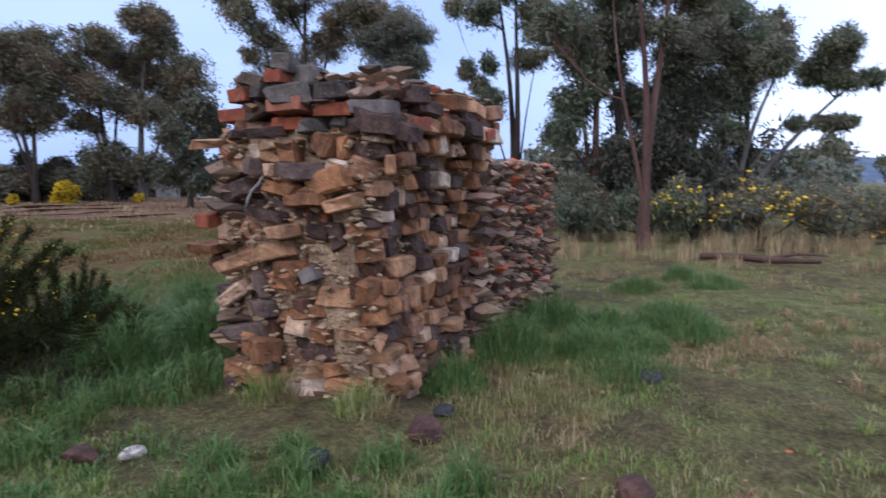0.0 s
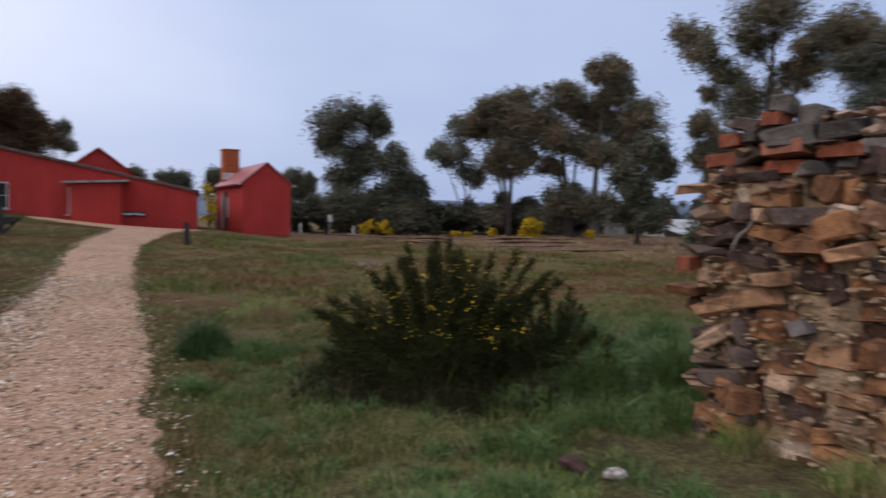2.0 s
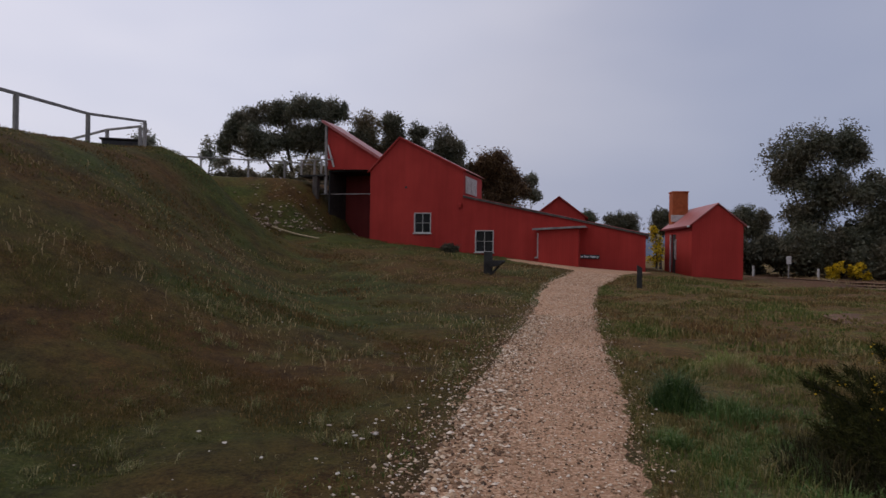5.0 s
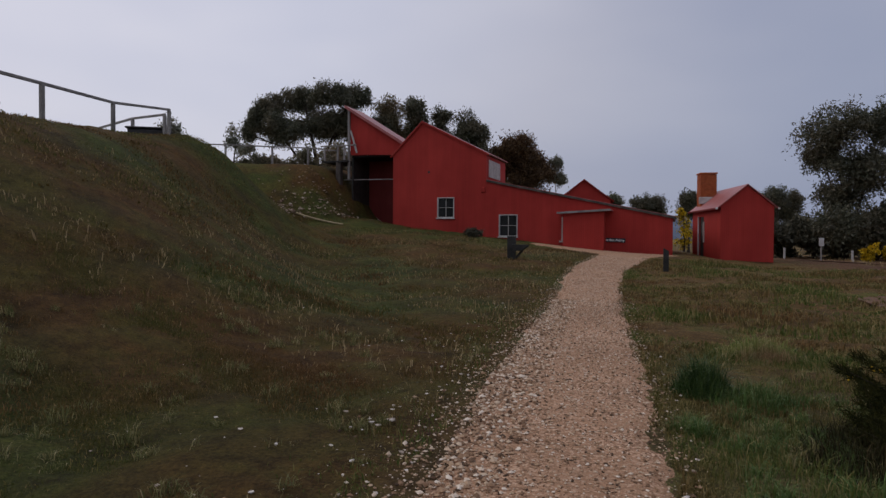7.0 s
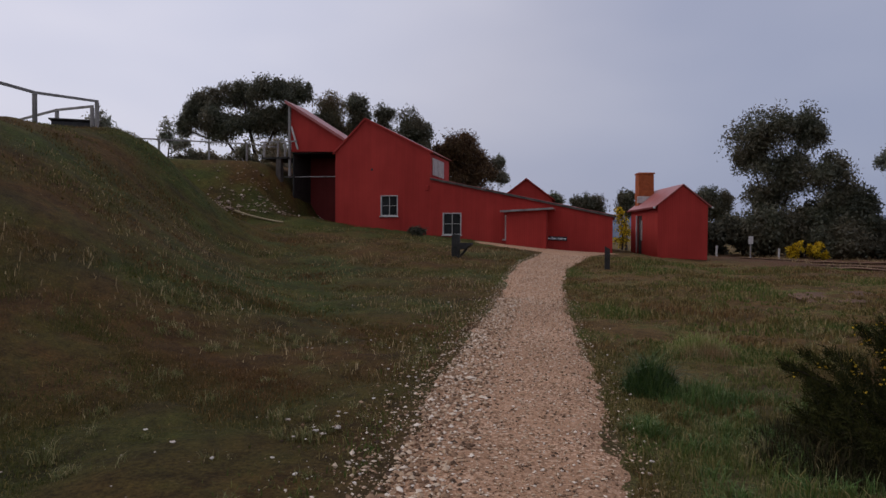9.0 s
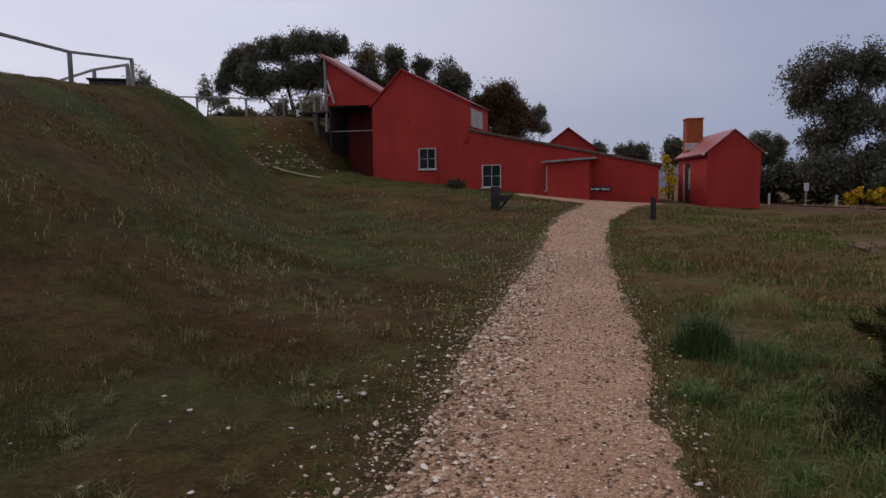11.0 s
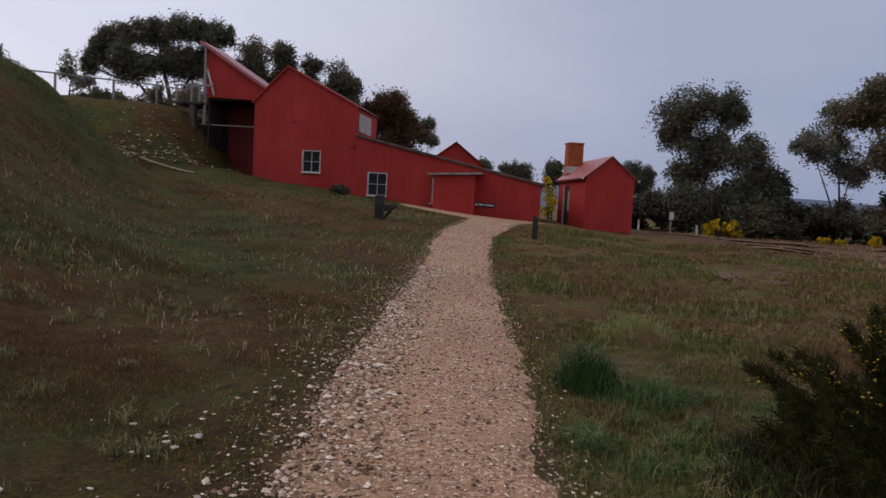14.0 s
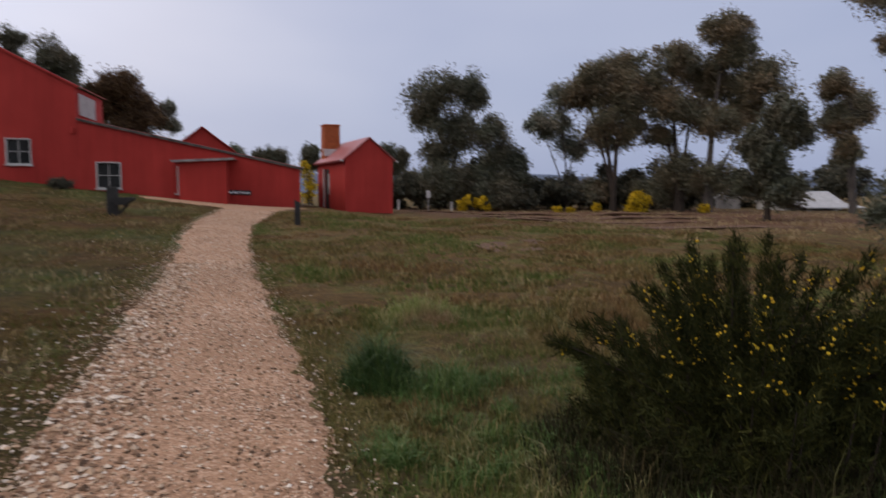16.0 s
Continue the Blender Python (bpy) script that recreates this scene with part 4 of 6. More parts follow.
for k, (sx_, sy_, sr, sh) in enumerate([(-28.1, 44.5, 0.96, 2.58), (-26.2, 45.1, 1.14, 2.71), (-24.1, 45.6, 1.14, 3.29), (-22.4, 46.1, 0.87, 3.63), (-29.4, 44.2, 0.7, 2.38)]):
    make_shrub("shrub", sx_, sy_, sr * 1.7, sh * 1.1, "low olive scrub on the hilltop behind the fence", "gum_brown", 260 + k, 5200, 0, 0.2, 0.09)

make_shrub("shrub", -7.09, 27.70, 0.55, 0.5, "dark weedy bush at the foot of the red wall", "shrub", 290, 2200, 0, 0.09, 0.03)

# the grove behind the ruin
make_tree("gum_tree", 15.77, 14.18, [(0.59, 0.21, 7.26, 0.15, 0.5), (-0.22, 1.46, 6.4, 0.08, 0.4), (1.07, -0.82, 6.39, 0.08, 0.4)],
          [(-0.7, 1.43, 6.46, 0.63, 0.52), (-0.13, 1.21, 5.96, 0.63, 0.45), (0.76, 0.96, 6.89, 0.79, 0.52), (0.86, -0.99, 6.4, 0.79, 0.45), (1.0, -0.19, 5.76, 0.87, 0.52), (-0.57, 1.39, 5.23, 0.31, 0.24), (1.45, -1.41, 6.73, 0.87, 0.52), (-0.21, 2.66, 7.42, 0.7, 0.52), (0.38, -0.1, 7.49, 1.05, 0.7), (0.37, 0.9, 5.07, 1.05, 0.7)],
          "gum tree with loose feathery crown behind the stone ruin", "gum_brown", "bark", 30, 35000, **NEAR)
make_tree("gum_tree", 20.48, 14.01, [(0.65, 0.1, 7.2, 0.13, 0.5), (0.96, -0.56, 6.57, 0.08, 0.4)],
          [(0.04, -0.31, 7.22, 1.05, 0.59), (0.98, -0.55, 6.88, 0.8, 0.54), (1.0, 0.86, 6.63, 1.05, 0.63), (0.6, -0.66, 5.99, 0.84, 0.46), (1.14, -0.69, 5.77, 0.5, 0.25), (-0.4, 0.64, 6.65, 0.84, 0.63), (0.48, 0.01, 5.32, 1.26, 0.63)],
          "grey-green gum tree with thin pale limbs", "gum_grey", "bark_grey", 31, 29750, **NEAR)
make_tree("gum_tree", 18.21, 7.99, [(0.2, 0.77, 7.32, 0.12, 0.8), (0.55, 0.15, 7.32, 0.13, 0.7), (-0.31, 1.11, 4.55, 0.04, 0.3), (0.53, -0.35, 4.72, 0.05, 0.3)],
          [(-0.51, 0.88, 6.25, 0.65, 0.47), (-0.46, 1.37, 4.61, 0.3, 0.3), (0.08, 0.9, 4.88, 0.3, 0.36), (0.48, -0.33, 6.21, 0.53, 0.59), (0.68, -0.14, 5.0, 0.59, 0.36), (-0.53, 0.61, 3.62, 0.47, 0.4), (-0.29, 0.98, 4.14, 0.36, 0.3), (-0.26, 1.94, 6.57, 0.36, 0.24), (0.14, 0.3, 7.01, 0.71, 0.47)],
          "gum tree with two blackened upright trunks", "gum", "bark", 32, 26250, **NEAR)
make_tree("gum_tree", 12.17, 2.95, [(0.30, 0.20, 5.4, 0.09, 0.7), (0.62, -0.12, 5.4, 0.095, -0.7), (0.10, 0.72, 4.9, 0.05, 1.0)],
          [(0.34, 1.92, 4.27, 0.43, 0.43), (0.55, 0.69, 5.02, 0.79, 0.43), (1.48, -0.35, 4.96, 0.79, 0.5), (0.26, -0.24, 3.99, 0.29, 0.22)],
          "gum tree with reddish-brown peeling trunks", "gum", "bark_red", 33, 14000, **NEAR)
make_tree("gum_tree", 17.37, 2.16, [(1.82, -2.67, 3.67, 0.1, 0.5), (0.83, -0.89, 3.87, 0.1, 0.5), (0.95, -1.27, 3.01, 0.06, 0.3), (0.11, 0.09, 2.43, 0.06, 0.3)],
          [(1.61, -2.82, 3.73, 0.37, 0.21), (1.4, -2.13, 2.71, 0.5, 0.15), (1.16, -1.33, 2.69, 0.27, 0.17), (1.34, -2.08, 4.5, 0.6, 0.39), (1.52, -1.73, 4.04, 0.48, 0.33), (1.26, -2.24, 3.73, 0.39, 0.25), (0.88, -0.87, 4.35, 0.48, 0.48), (0.41, 0.08, 2.55, 0.35, 0.39), (1.53, -2.5, 2.71, 0.19, 0.14)],
          "leaning gum tree with pale limbs reaching over the scrub", "gum", "bark_grey", 34, 29750, **NEAR)
make_tree("gum_tree", 18.99, 3.3, [(0.34, 0.3, 5.09, 0.14, 0.4), (0.64, -0.28, 4.87, 0.1, 0.4)],
          [(-0.39, 0.27, 4.74, 0.87, 0.76), (0.16, 0.33, 3.67, 0.87, 0.76), (0.52, 0.57, 2.63, 0.76, 0.66), (0.43, -0.4, 5.13, 0.76, 0.66), (0.83, -0.3, 3.71, 0.76, 0.87), (-0.18, -0.4, 1.81, 0.66, 0.55)],
          "crowded dark gum tree in the grove", "gum_dark", "bark", 35, 42000, **NEAR)
make_tree("gum_tree", 20.87, 2.07, [(0.45, 0.11, 5.3, 0.14, 0.4), (0.2, 0.36, 4.38, 0.1, 0.4)],
          [(-0.23, -0.06, 5.05, 0.92, 0.81), (0.17, 0.35, 4.04, 0.81, 0.69), (1.39, -0.44, 5.87, 0.69, 0.46), (-0.39, 0.99, 6.01, 1.04, 0.58)],
          "grey-green gum tree at the edge of the grove", "gum", "bark", 36, 35000, **NEAR)
make_tree("gum_tree", 16.24, 5.03, [(0.4, 0.32, 5.36, 0.13, 0.5), (0.07, 0.82, 4.97, 0.08, 0.4)],
          [(-0.4, 0.67, 5.05, 0.7, 0.6), (0.22, 0.45, 4.47, 0.6, 0.6), (0.91, 0.26, 5.27, 0.6, 0.5), (0.07, 0.19, 3.65, 0.5, 0.5), (0.14, 0.71, 3.3, 0.5, 0.5), (-0.54, 0.68, 2.56, 0.5, 0.5)],
          "crowded dark gum tree in the grove", "gum", "bark_red", 37, 31500, **NEAR)
make_tree("gum_tree", 17.56, 4.78, [(0.46, 0.24, 5.62, 0.13, 0.4), (0.32, 0.35, 4.98, 0.09, 0.4)],
          [(-0.17, 0.07, 5.26, 0.85, 0.74), (0.24, 0.36, 4.35, 0.53, 0.53), (0.79, -0.06, 3.34, 0.53, 0.74), (-0.09, 0.01, 2.02, 0.64, 0.64)],
          "crowded dark gum tree in the grove", "gum_dark", "bark", 38, 29750, **NEAR)
for k, (sx_, sy_, sr, sh, nf) in enumerate(((13.6, 2.35, 0.75, 1.45, 170), (13.9, 1.2, 0.9, 1.35, 240), (14.4, 3.3, 0.8, 1.3, 0), (15.0, -0.1, 1.2, 1.2, 60), (15.8, -1.6, 1.3, 1.1, 40), (17.5, -3.4, 1.5, 1.2, 90), (13.2, 4.6, 0.9, 1.7, 0), (14.0, 5.6, 1.0, 1.8, 0),
                                            (20, -1.5, 1.8, 1.3, 0), (22, -4.5, 2.0, 1.2, 70), (25, 0.5, 2.2, 1.5, 0), (28, -5.0, 2.4, 1.4, 60), (30, 2.0, 2.4, 1.6, 0), (17.0, 6.4, 1.0, 2.0, 50), (34, -3, 3.0, 1.5, 0), (36, 4, 3.0, 1.6, 0))):
    make_shrub("gorse_bush", sx_, sy_, sr, sh, "rough gorse scrub with yellow blossom" if nf else "dull green-brown scrub bush", "gum_brown" if k % 2 else "gum", 100 + k, 2600, nf, 0.13, 0.03, "bush")
for k, (sx_, sy_, sr, sh) in enumerate(((13.8, 13.2, 1.2, 2.6), (14.6, 12.6, 1.4, 3.0), (16.5, 12.4, 1.5, 3.2), (18.5, 10.5, 1.4, 2.6))):
    make_shrub("shrub", sx_, sy_, sr, sh, "dense dark scrub behind the stone ruin", "gum_dark", 160 + k, 3400, 0, 0.17, 0.05)
# dark shrubs added behind the trunks to give the grove's shade
for k, (sx_, sy_, sr, sh) in enumerate(((16.9, 3.5, 1.4, 2.9), (17.5, 5.2, 1.5, 3.2), (16.3, 2.4, 1.1, 2.2), (18.6, 3.0, 1.5, 2.8))):
    make_shrub("shrub", sx_, sy_, sr, sh, "added dark scrub standing in for the shade of the grove", "shrub", 170 + k, 2600, 0, 0.17, 0.06)
for k, (sx_, sy_, sr, sh) in enumerate(((49.5, 47.0, 2.4, 4.6), (53.0, 43.0, 2.6, 4.2), (46.0, 52.0, 2.6, 5.0), (51.0, 51.0, 2.6, 5.4), (56.0, 38.0, 2.6, 4.4))):
    make_shrub("shrub", sx_, sy_, sr, sh, "dark trees behind the far farmhouse", "shrub", 190 + k, 2400, 0, 0.36, 0.16)
make_shrub("blossom_bush", 44, 2.6, 3.0, 3.4, "large pale-flowering rounded bush in the scrubland", "gum_grey", 131, 3600, 0, 0.34, 0.16, "bush")
for k in range(9):
    make_shrub("shrub", 60 + 6 * (k % 3), -22 + 7.5 * k, 4.0, 3.5 + (k % 4), "far dark trees across the scrubland", "gum", 140 + k, 2200, 0, 0.6, 0.25)


def make_gorse(x, y, big, shoots, seed, blooms):
    """The big spiny gorse bush beside the path: arching shoots set with spines, and blossom."""
    rng = np.random.default_rng(seed)
    root = empty("gorse_bush", x, y, gz(x, y) - 0.04)
    root.scale = (big, big, big)
    lines, pos, tipdir = [], [], []
    for k in range(shoots):
        a = rng.uniform(0, 2 * np.pi)
        reach = 0.92 * np.sqrt(rng.random())
        wide = 1.0 + 0.12 * np.cos(a - 2.5)
        h = (0.80 - 0.42 * reach ** 2) * rng.uniform(0.2, 1.05)
        foot = np.array([np.cos(a), np.sin(a), 0]) * reach * (0.35 if k % 2 else 0.8)
        tip = np.array([np.cos(a) * reach * wide, np.sin(a) * reach * wide, h])
        frond = k % 5 == 0
        out = np.array([np.cos(a), np.sin(a), 0])
        if frond:
            # long foxtail shoots fanning out of the heart of the bush
            rise = radians(rng.uniform(18, 84))
            long_ = rng.uniform(0.95, 1.28) * (1.0 - 0.12 * np.sin(rise))
            foot, tip = out * 0.12, out * long_ * np.cos(rise) + np.array([0, 0, long_ * np.sin(rise) + 0.04])
            mid = (foot + tip) / 2 + np.array([0, 0, 0.13 * np.cos(rise)])
        else:
            mid = (foot + tip) / 2 + out * reach * (0.22 if k % 2 else 0.05) - np.array([0, 0, 0.06])
        t = np.linspace(0, 1, 7)[:, None]
        pts = (1 - t) ** 2 * foot + 2 * t * (1 - t) * mid + t * t * tip
        if k % 4 == 0:
            lines.append((pts, np.linspace(0.011, 0.003, 7)))
        m = 620 if frond else 230
        u = rng.uniform(0.1, 1.0, (m, 1)) ** 0.6
        p = (1 - u) ** 2 * foot + 2 * u * (1 - u) * mid + u * u * tip
        pos.append(p + rng.normal(0, 1.0, (m, 3)) * ((0.014 if frond else 0.014) + (0.020 if frond else 0.060) * (1 - u)))
        tipdir.append(np.repeat((tip - foot)[None] / np.linalg.norm(tip - foot), m, 0))
    pos, tipdir = np.concatenate(pos), np.concatenate(tipdir)
    n = len(pos)
    d = tipdir * 0.8 + rng.normal(0, 0.6, (n, 3))
    d /= np.linalg.norm(d, axis=1)[:, None]
    s = np.cross(d, rng.normal(size=(n, 3)))
    s /= np.linalg.norm(s, axis=1)[:, None]
    L, W = rng.uniform(0.03, 0.085, (n, 1)), rng.uniform(0.004, 0.009, (n, 1))
    v = np.stack([pos - s * W / 2, pos + s * W / 2, pos + d * L], 1).reshape(-1, 3)
    part_np("stem", *tubes_np(lines, 5), M["bark"], root)
    part_np("foliage", v, [np.arange(3 * n).reshape(-1, 3)], M["gorse"], root)
    k = np.where((pos[:, 2] > 0.45) & (np.linalg.norm(pos[:, :2], axis=1) > 0.25))[0]
    fc = pos[rng.choice(k, blooms)]
    fl = np.repeat(fc, 5, 0) + rng.normal(0, 0.020, (len(fc) * 5, 3))
    part_np("blossom", *rocks_np(rng, fl, rng.uniform(0.010, 0.022, len(fl)), 0.9), M["flower"], root, "small yellow gorse flowers")
    tagged(root, "dark spiny gorse bush with small yellow flowers", "bush")


make_gorse(2.2, 5.02, 0.97, 285, 77, 150)
make_gorse(2.95, 4.75, 0.68, 95, 78, 22)


# ---- the red stamp-mill building ----
def window_unit(parent, x0, x1, z0, z1, y=0.0, bars=True):
    """A timber sash window in an opening, with frame, bars, pane and sill."""
    w = empty("window", 0, 0, 0)
    w.parent = parent
    t = 0.045
    bm = bmesh.new()
    for lo, hi in (((x0, y - 0.03, z0), (x0 + t, y + 0.09, z1)), ((x1 - t, y - 0.03, z0), (x1, y + 0.09, z1)),
                   ((x0 + t, y - 0.03, z1 - t), (x1 - t, y + 0.09, z1)), ((x0 + t, y - 0.03, z0), (x1 - t, y + 0.09, z0 + t))):
        add_box(bm, lo, hi, 0.006)
    part("frame", bm, M["white"], w, "weathered white timber frame")
    if bars:
        xm, zm = (x0 + x1) / 2, (z0 + z1) / 2
        bm = box_bm((xm - 0.010, y + 0.02, z0 + t), (xm + 0.010, y + 0.06, z1 - t))
        add_box(bm, (x0 + t, y + 0.022, zm - 0.010), (x1 - t, y + 0.058, zm + 0.010))
        part("glazing_bar", bm, M["white"], w)
    part("pane", box_bm((x0 + t, y + 0.065, z0 + t), (x1 - t, y + 0.075, z1 - t)), M["glass"], w, "dark window glass")
    part("sill", box_bm((x0 - 0.04, y - 0.09, z0 - 0.05), (x1 + 0.04, y + 0.05, z0 - 0.003), 0.008), M["white"], w)
    return w


def build_mill():
    # local x runs along the front from its low end, so the tall end has the larger distance
    root = empty("mill_building", 1.22, 29.06, 0.0, -2.5)
    # in this frame the front runs towards -x and the depth towards +y
    w1, w2 = (-10.47, -9.63, 2.23, 3.19), (-7.48, -6.61, 1.37, 2.37)
    hole = lambda w: [(w[0], w[2]), (w[1], w[2]), (w[1], w[3]), (w[0], w[3])]
    part("tall_wall", slab_bm([(-12.75, 0.7), (-8.08, 0.3), (-8.08, 5.16), (-11.24, 6.76), (-12.75, 5.26)], [hole(w1)], 0.12), M["red"], root)
    part("low_wall", slab_bm([(-8.075, 0.2), (0, 0.1), (0, 2.2), (-8.075, 3.92)], [hole(w2)], 0.12), M["red"], root)
    part("side_wall", box_bm((-12.75, 0.125, 0.7), (-12.63, 3.4, 5.2)), M["red"], root)
    part("end_wall", box_bm((-0.12, 0.125, 0.1), (0, 9.0, 2.15)), M["red"], root)
    part("back_wall", prism_bm([(-12.75, 0.5), (-8.08, 0.1), (-8.08, 5.1), (-11.24, 6.7), (-12.75, 5.2)], "y", 3.405, 3.52), M["red"], root)
    part("back_wall", prism_bm([(-8.075, 0.1), (0, 0.1), (0, 2.15), (-8.075, 3.86)], "y", 9.0, 9.12), M["red"], root)
    part("clerestory_wall", box_bm((-8.2, 0.125, 0.3), (-8.08, 3.4, 5.10)), M["red"], root)
    part("floor", box_bm((-12.6, 0.13, 0.15), (-0.13, 3.39, 0.25)), M["black"], root)
    for name, a, b_ in (("roof_sheet", (-12.85, 5.19, 3.5), (-11.24, 6.79)), ("roof_sheet", (-11.24, 6.79, 3.5), (-7.95, 5.12)), ("roof_sheet", (-8.07, 3.95, 9.1), (0.12, 2.215))):
        *a, deep = a
        d = Vector((b_[0] - a[0], b_[1] - a[1])).normalized()
        nrm = Vector((-d.y, d.x)) * 0.035
        poly = [a, b_, (b_[0] + nrm.x, b_[1] + nrm.y), (a[0] + nrm.x, a[1] + nrm.y)]
        part(name, prism_bm(poly, "y", -0.06, deep), M["roof"], root)
    part("barge_board", prism_bm([(-8.06, 3.88), (0.14, 2.135), (0.14, 2.225), (-8.06, 3.97)], "y", -0.10, -0.064), M["bark_grey"], root)
    part("barge_board", prism_bm([(-11.24, 6.73), (-7.95, 5.06), (-7.95, 5.14), (-11.24, 6.81)], "y", -0.09, -0.064), M["red"], root)
    part("barge_board", prism_bm([(-12.86, 5.12), (-11.24, 6.73), (-11.24, 6.81), (-12.86, 5.20)], "y", -0.09, -0.064), M["red"], root)
    window_unit(root, *w1)
    window_unit(root, *w2)
    # louvred clerestory window, facing the low end
    cl = empty("louvre_window", 0, 0, 0)
    cl.parent = root
    for k in range(2):
        y0 = 0.35 + k * 1.05
        bm = bmesh.new()
        for j in range(4):
            add_box(bm, (-8.075, y0 + j * 0.25, 4.12), (-8.03, y0 + 0.17 + j * 0.25, 4.92), 0.006)
        part("louvre", bm, M["white"], cl, "pale upright louvre slats")
    # the projecting store at the front
    part("porch_wall", slab_bm([(-4.42, 0.3), (-2.72, 0.3), (-2.72, 2.44), (-4.42, 2.36)], [], 0.10), M["red"], root).location.y = -0.95
    part("porch_side", box_bm((-4.42, -0.848, 0.3), (-4.32, -0.003, 2.36)), M["red"], root)
    part("porch_side", box_bm((-2.82, -0.848, 0.3), (-2.72, -0.003, 2.42)), M["red"], root)
    part("porch_roof", prism_bm([(-4.66, 2.37), (-2.42, 2.49), (-2.42, 2.53), (-4.66, 2.41)], "y", -1.12, -0.004), M["roof"], root)
    part("porch_fascia", prism_bm([(-4.66, 2.345), (-2.42, 2.465), (-2.42, 2.545), (-4.66, 2.425)], "y", -1.15, -1.123), M["grey_wood"], root)
    part("door_frame", box_bm((-4.62, -0.06, 1.2), (-4.54, -0.003, 2.25), 0.008), M["white"], root, "white painted upright")
    part("door_sill", box_bm((-4.72, -0.10, 1.13), (-4.44, -0.003, 1.195), 0.008), M["white"], root)
    # skillion upper house over the open undercroft
    part("skillion_wall", slab_bm([(-16.37, 5.70), (-12.7, 5.60), (-12.7, 5.86), (-16.37, 8.12)], [], 0.10), M["red"], root).location.y = 2.5
    part("skillion_roof", prism_bm([(-16.62, 8.30), (-12.9, 5.99), (-12.9, 6.04), (-16.62, 8.35)], "y", 2.3, 4.45), M["roof"], root)
    part("skillion_fascia", prism_bm([(-16.62, 8.20), (-12.9, 5.89), (-12.9, 6.045), (-16.62, 8.36)], "y", 2.25, 2.296), M["roof"], root, "pale pink weathered edge of the roof iron")
    part("skillion_side", box_bm((-16.37, 2.605, 5.7), (-16.27, 4.4, 8.0)), M["red"], root)
    # back and undercroft walls take the darker red, shade put into the colour
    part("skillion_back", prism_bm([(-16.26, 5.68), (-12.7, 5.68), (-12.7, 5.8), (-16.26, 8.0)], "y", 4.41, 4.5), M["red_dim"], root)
    part("undercroft_wall", box_bm((-16.36, 4.582, 1.8), (-12.745, 4.69, 5.575)), M["red_dim"], root, "dull red undercroft wall, its shade put into the colour")
    part("undercroft_floor", box_bm((-16.35, 2.61, 5.58), (-12.56, 8.4, 5.66)), M["black"], root)
    # added black side, shuts out light from the left and deepens the shade
    part("undercroft_side", box_bm((-16.35, 2.62, 2.0), (-16.27, 4.58, 5.57)), M["dark_wood"], root, "added black side that keeps daylight out of the undercroft")
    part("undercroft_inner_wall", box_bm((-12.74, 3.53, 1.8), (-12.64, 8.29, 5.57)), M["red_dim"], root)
    part("corner_post", box_bm((-16.5, 2.40, 4.4), (-16.38, 2.52, 8.15), 0.01), M["grey_wood"], root, "pale grey upright timber")
    part("brace", beam_bm((-16.32, 2.42, 7.0), (-15.95, 2.42, 5.8), 0.09, 0.05), M["white"], root, "white diagonal brace board")
    part("beam", beam_bm((-16.9, 2.75, 4.40), (-12.8, 2.75, 4.36), 0.05, 0.05), M["grey_wood"], root)
    part("retaining_post", box_bm((-17.1, 2.2, 2.6), (-16.82, 2.5, 5.30), 0.015), M["bark_grey"], root)
    part("loading_deck", box_bm((-17.9, 2.15, 5.31), (-16.4, 4.2, 5.39)), M["dark_wood"], root)
    for x in (-17.8, -17.0, -16.6):
        part("deck_post", box_bm((x - 0.045, 2.2, 5.415), (x + 0.045, 2.29, 6.15), 0.008), M["grey_wood"], root)
    part("deck_rail", beam_bm((-17.95, 2.25, 6.2), (-15.9, 2.25, 6.2), 0.07, 0.05), M["grey_wood"], root)
    part("small_lamp", box_bm((-8.3, -0.10, 3.4), (-8.14, -0.003, 3.62), 0.02), M["red"], root)
    part("vent_plate", box_bm((-10.95, -0.03, 4.35), (-10.85, -0.003, 4.45), 0.008), M["iron"], root)
    tagged(root, "red painted iron mill building with stepped roofline", "building")
    # the narrow sign board
    sign = empty("building_sign", 0, 0, 0)
    sign.matrix_world = root.matrix_world @ pose(-2.45, -0.02, 1.24, 0, 1.5, 0)
    part("board", box_bm((-0.55, -0.03, -0.09), (0.55, 0.0, 0.09), 0.006), M["iron"], sign, "dark narrow board")
    words = bpy.data.curves.new("lettering", "FONT")
    words.body = "Maldon State Battery"
    words.size, words.extrude, words.offset = 0.118, 0.003, 0.005
    words.align_x, words.align_y = "CENTER", "CENTER"
    words.materials.append(M["white_paint"])
    text = new("lettering", words)
    text.parent = sign
    text.matrix_basis = pose(0, -0.035, 0, 90, 0, 0)
    tagged(text, "white painted lettering")
    tagged(sign, "narrow sign board with white lettering on the red wall", "sign")
    return root


MILL = build_mill()


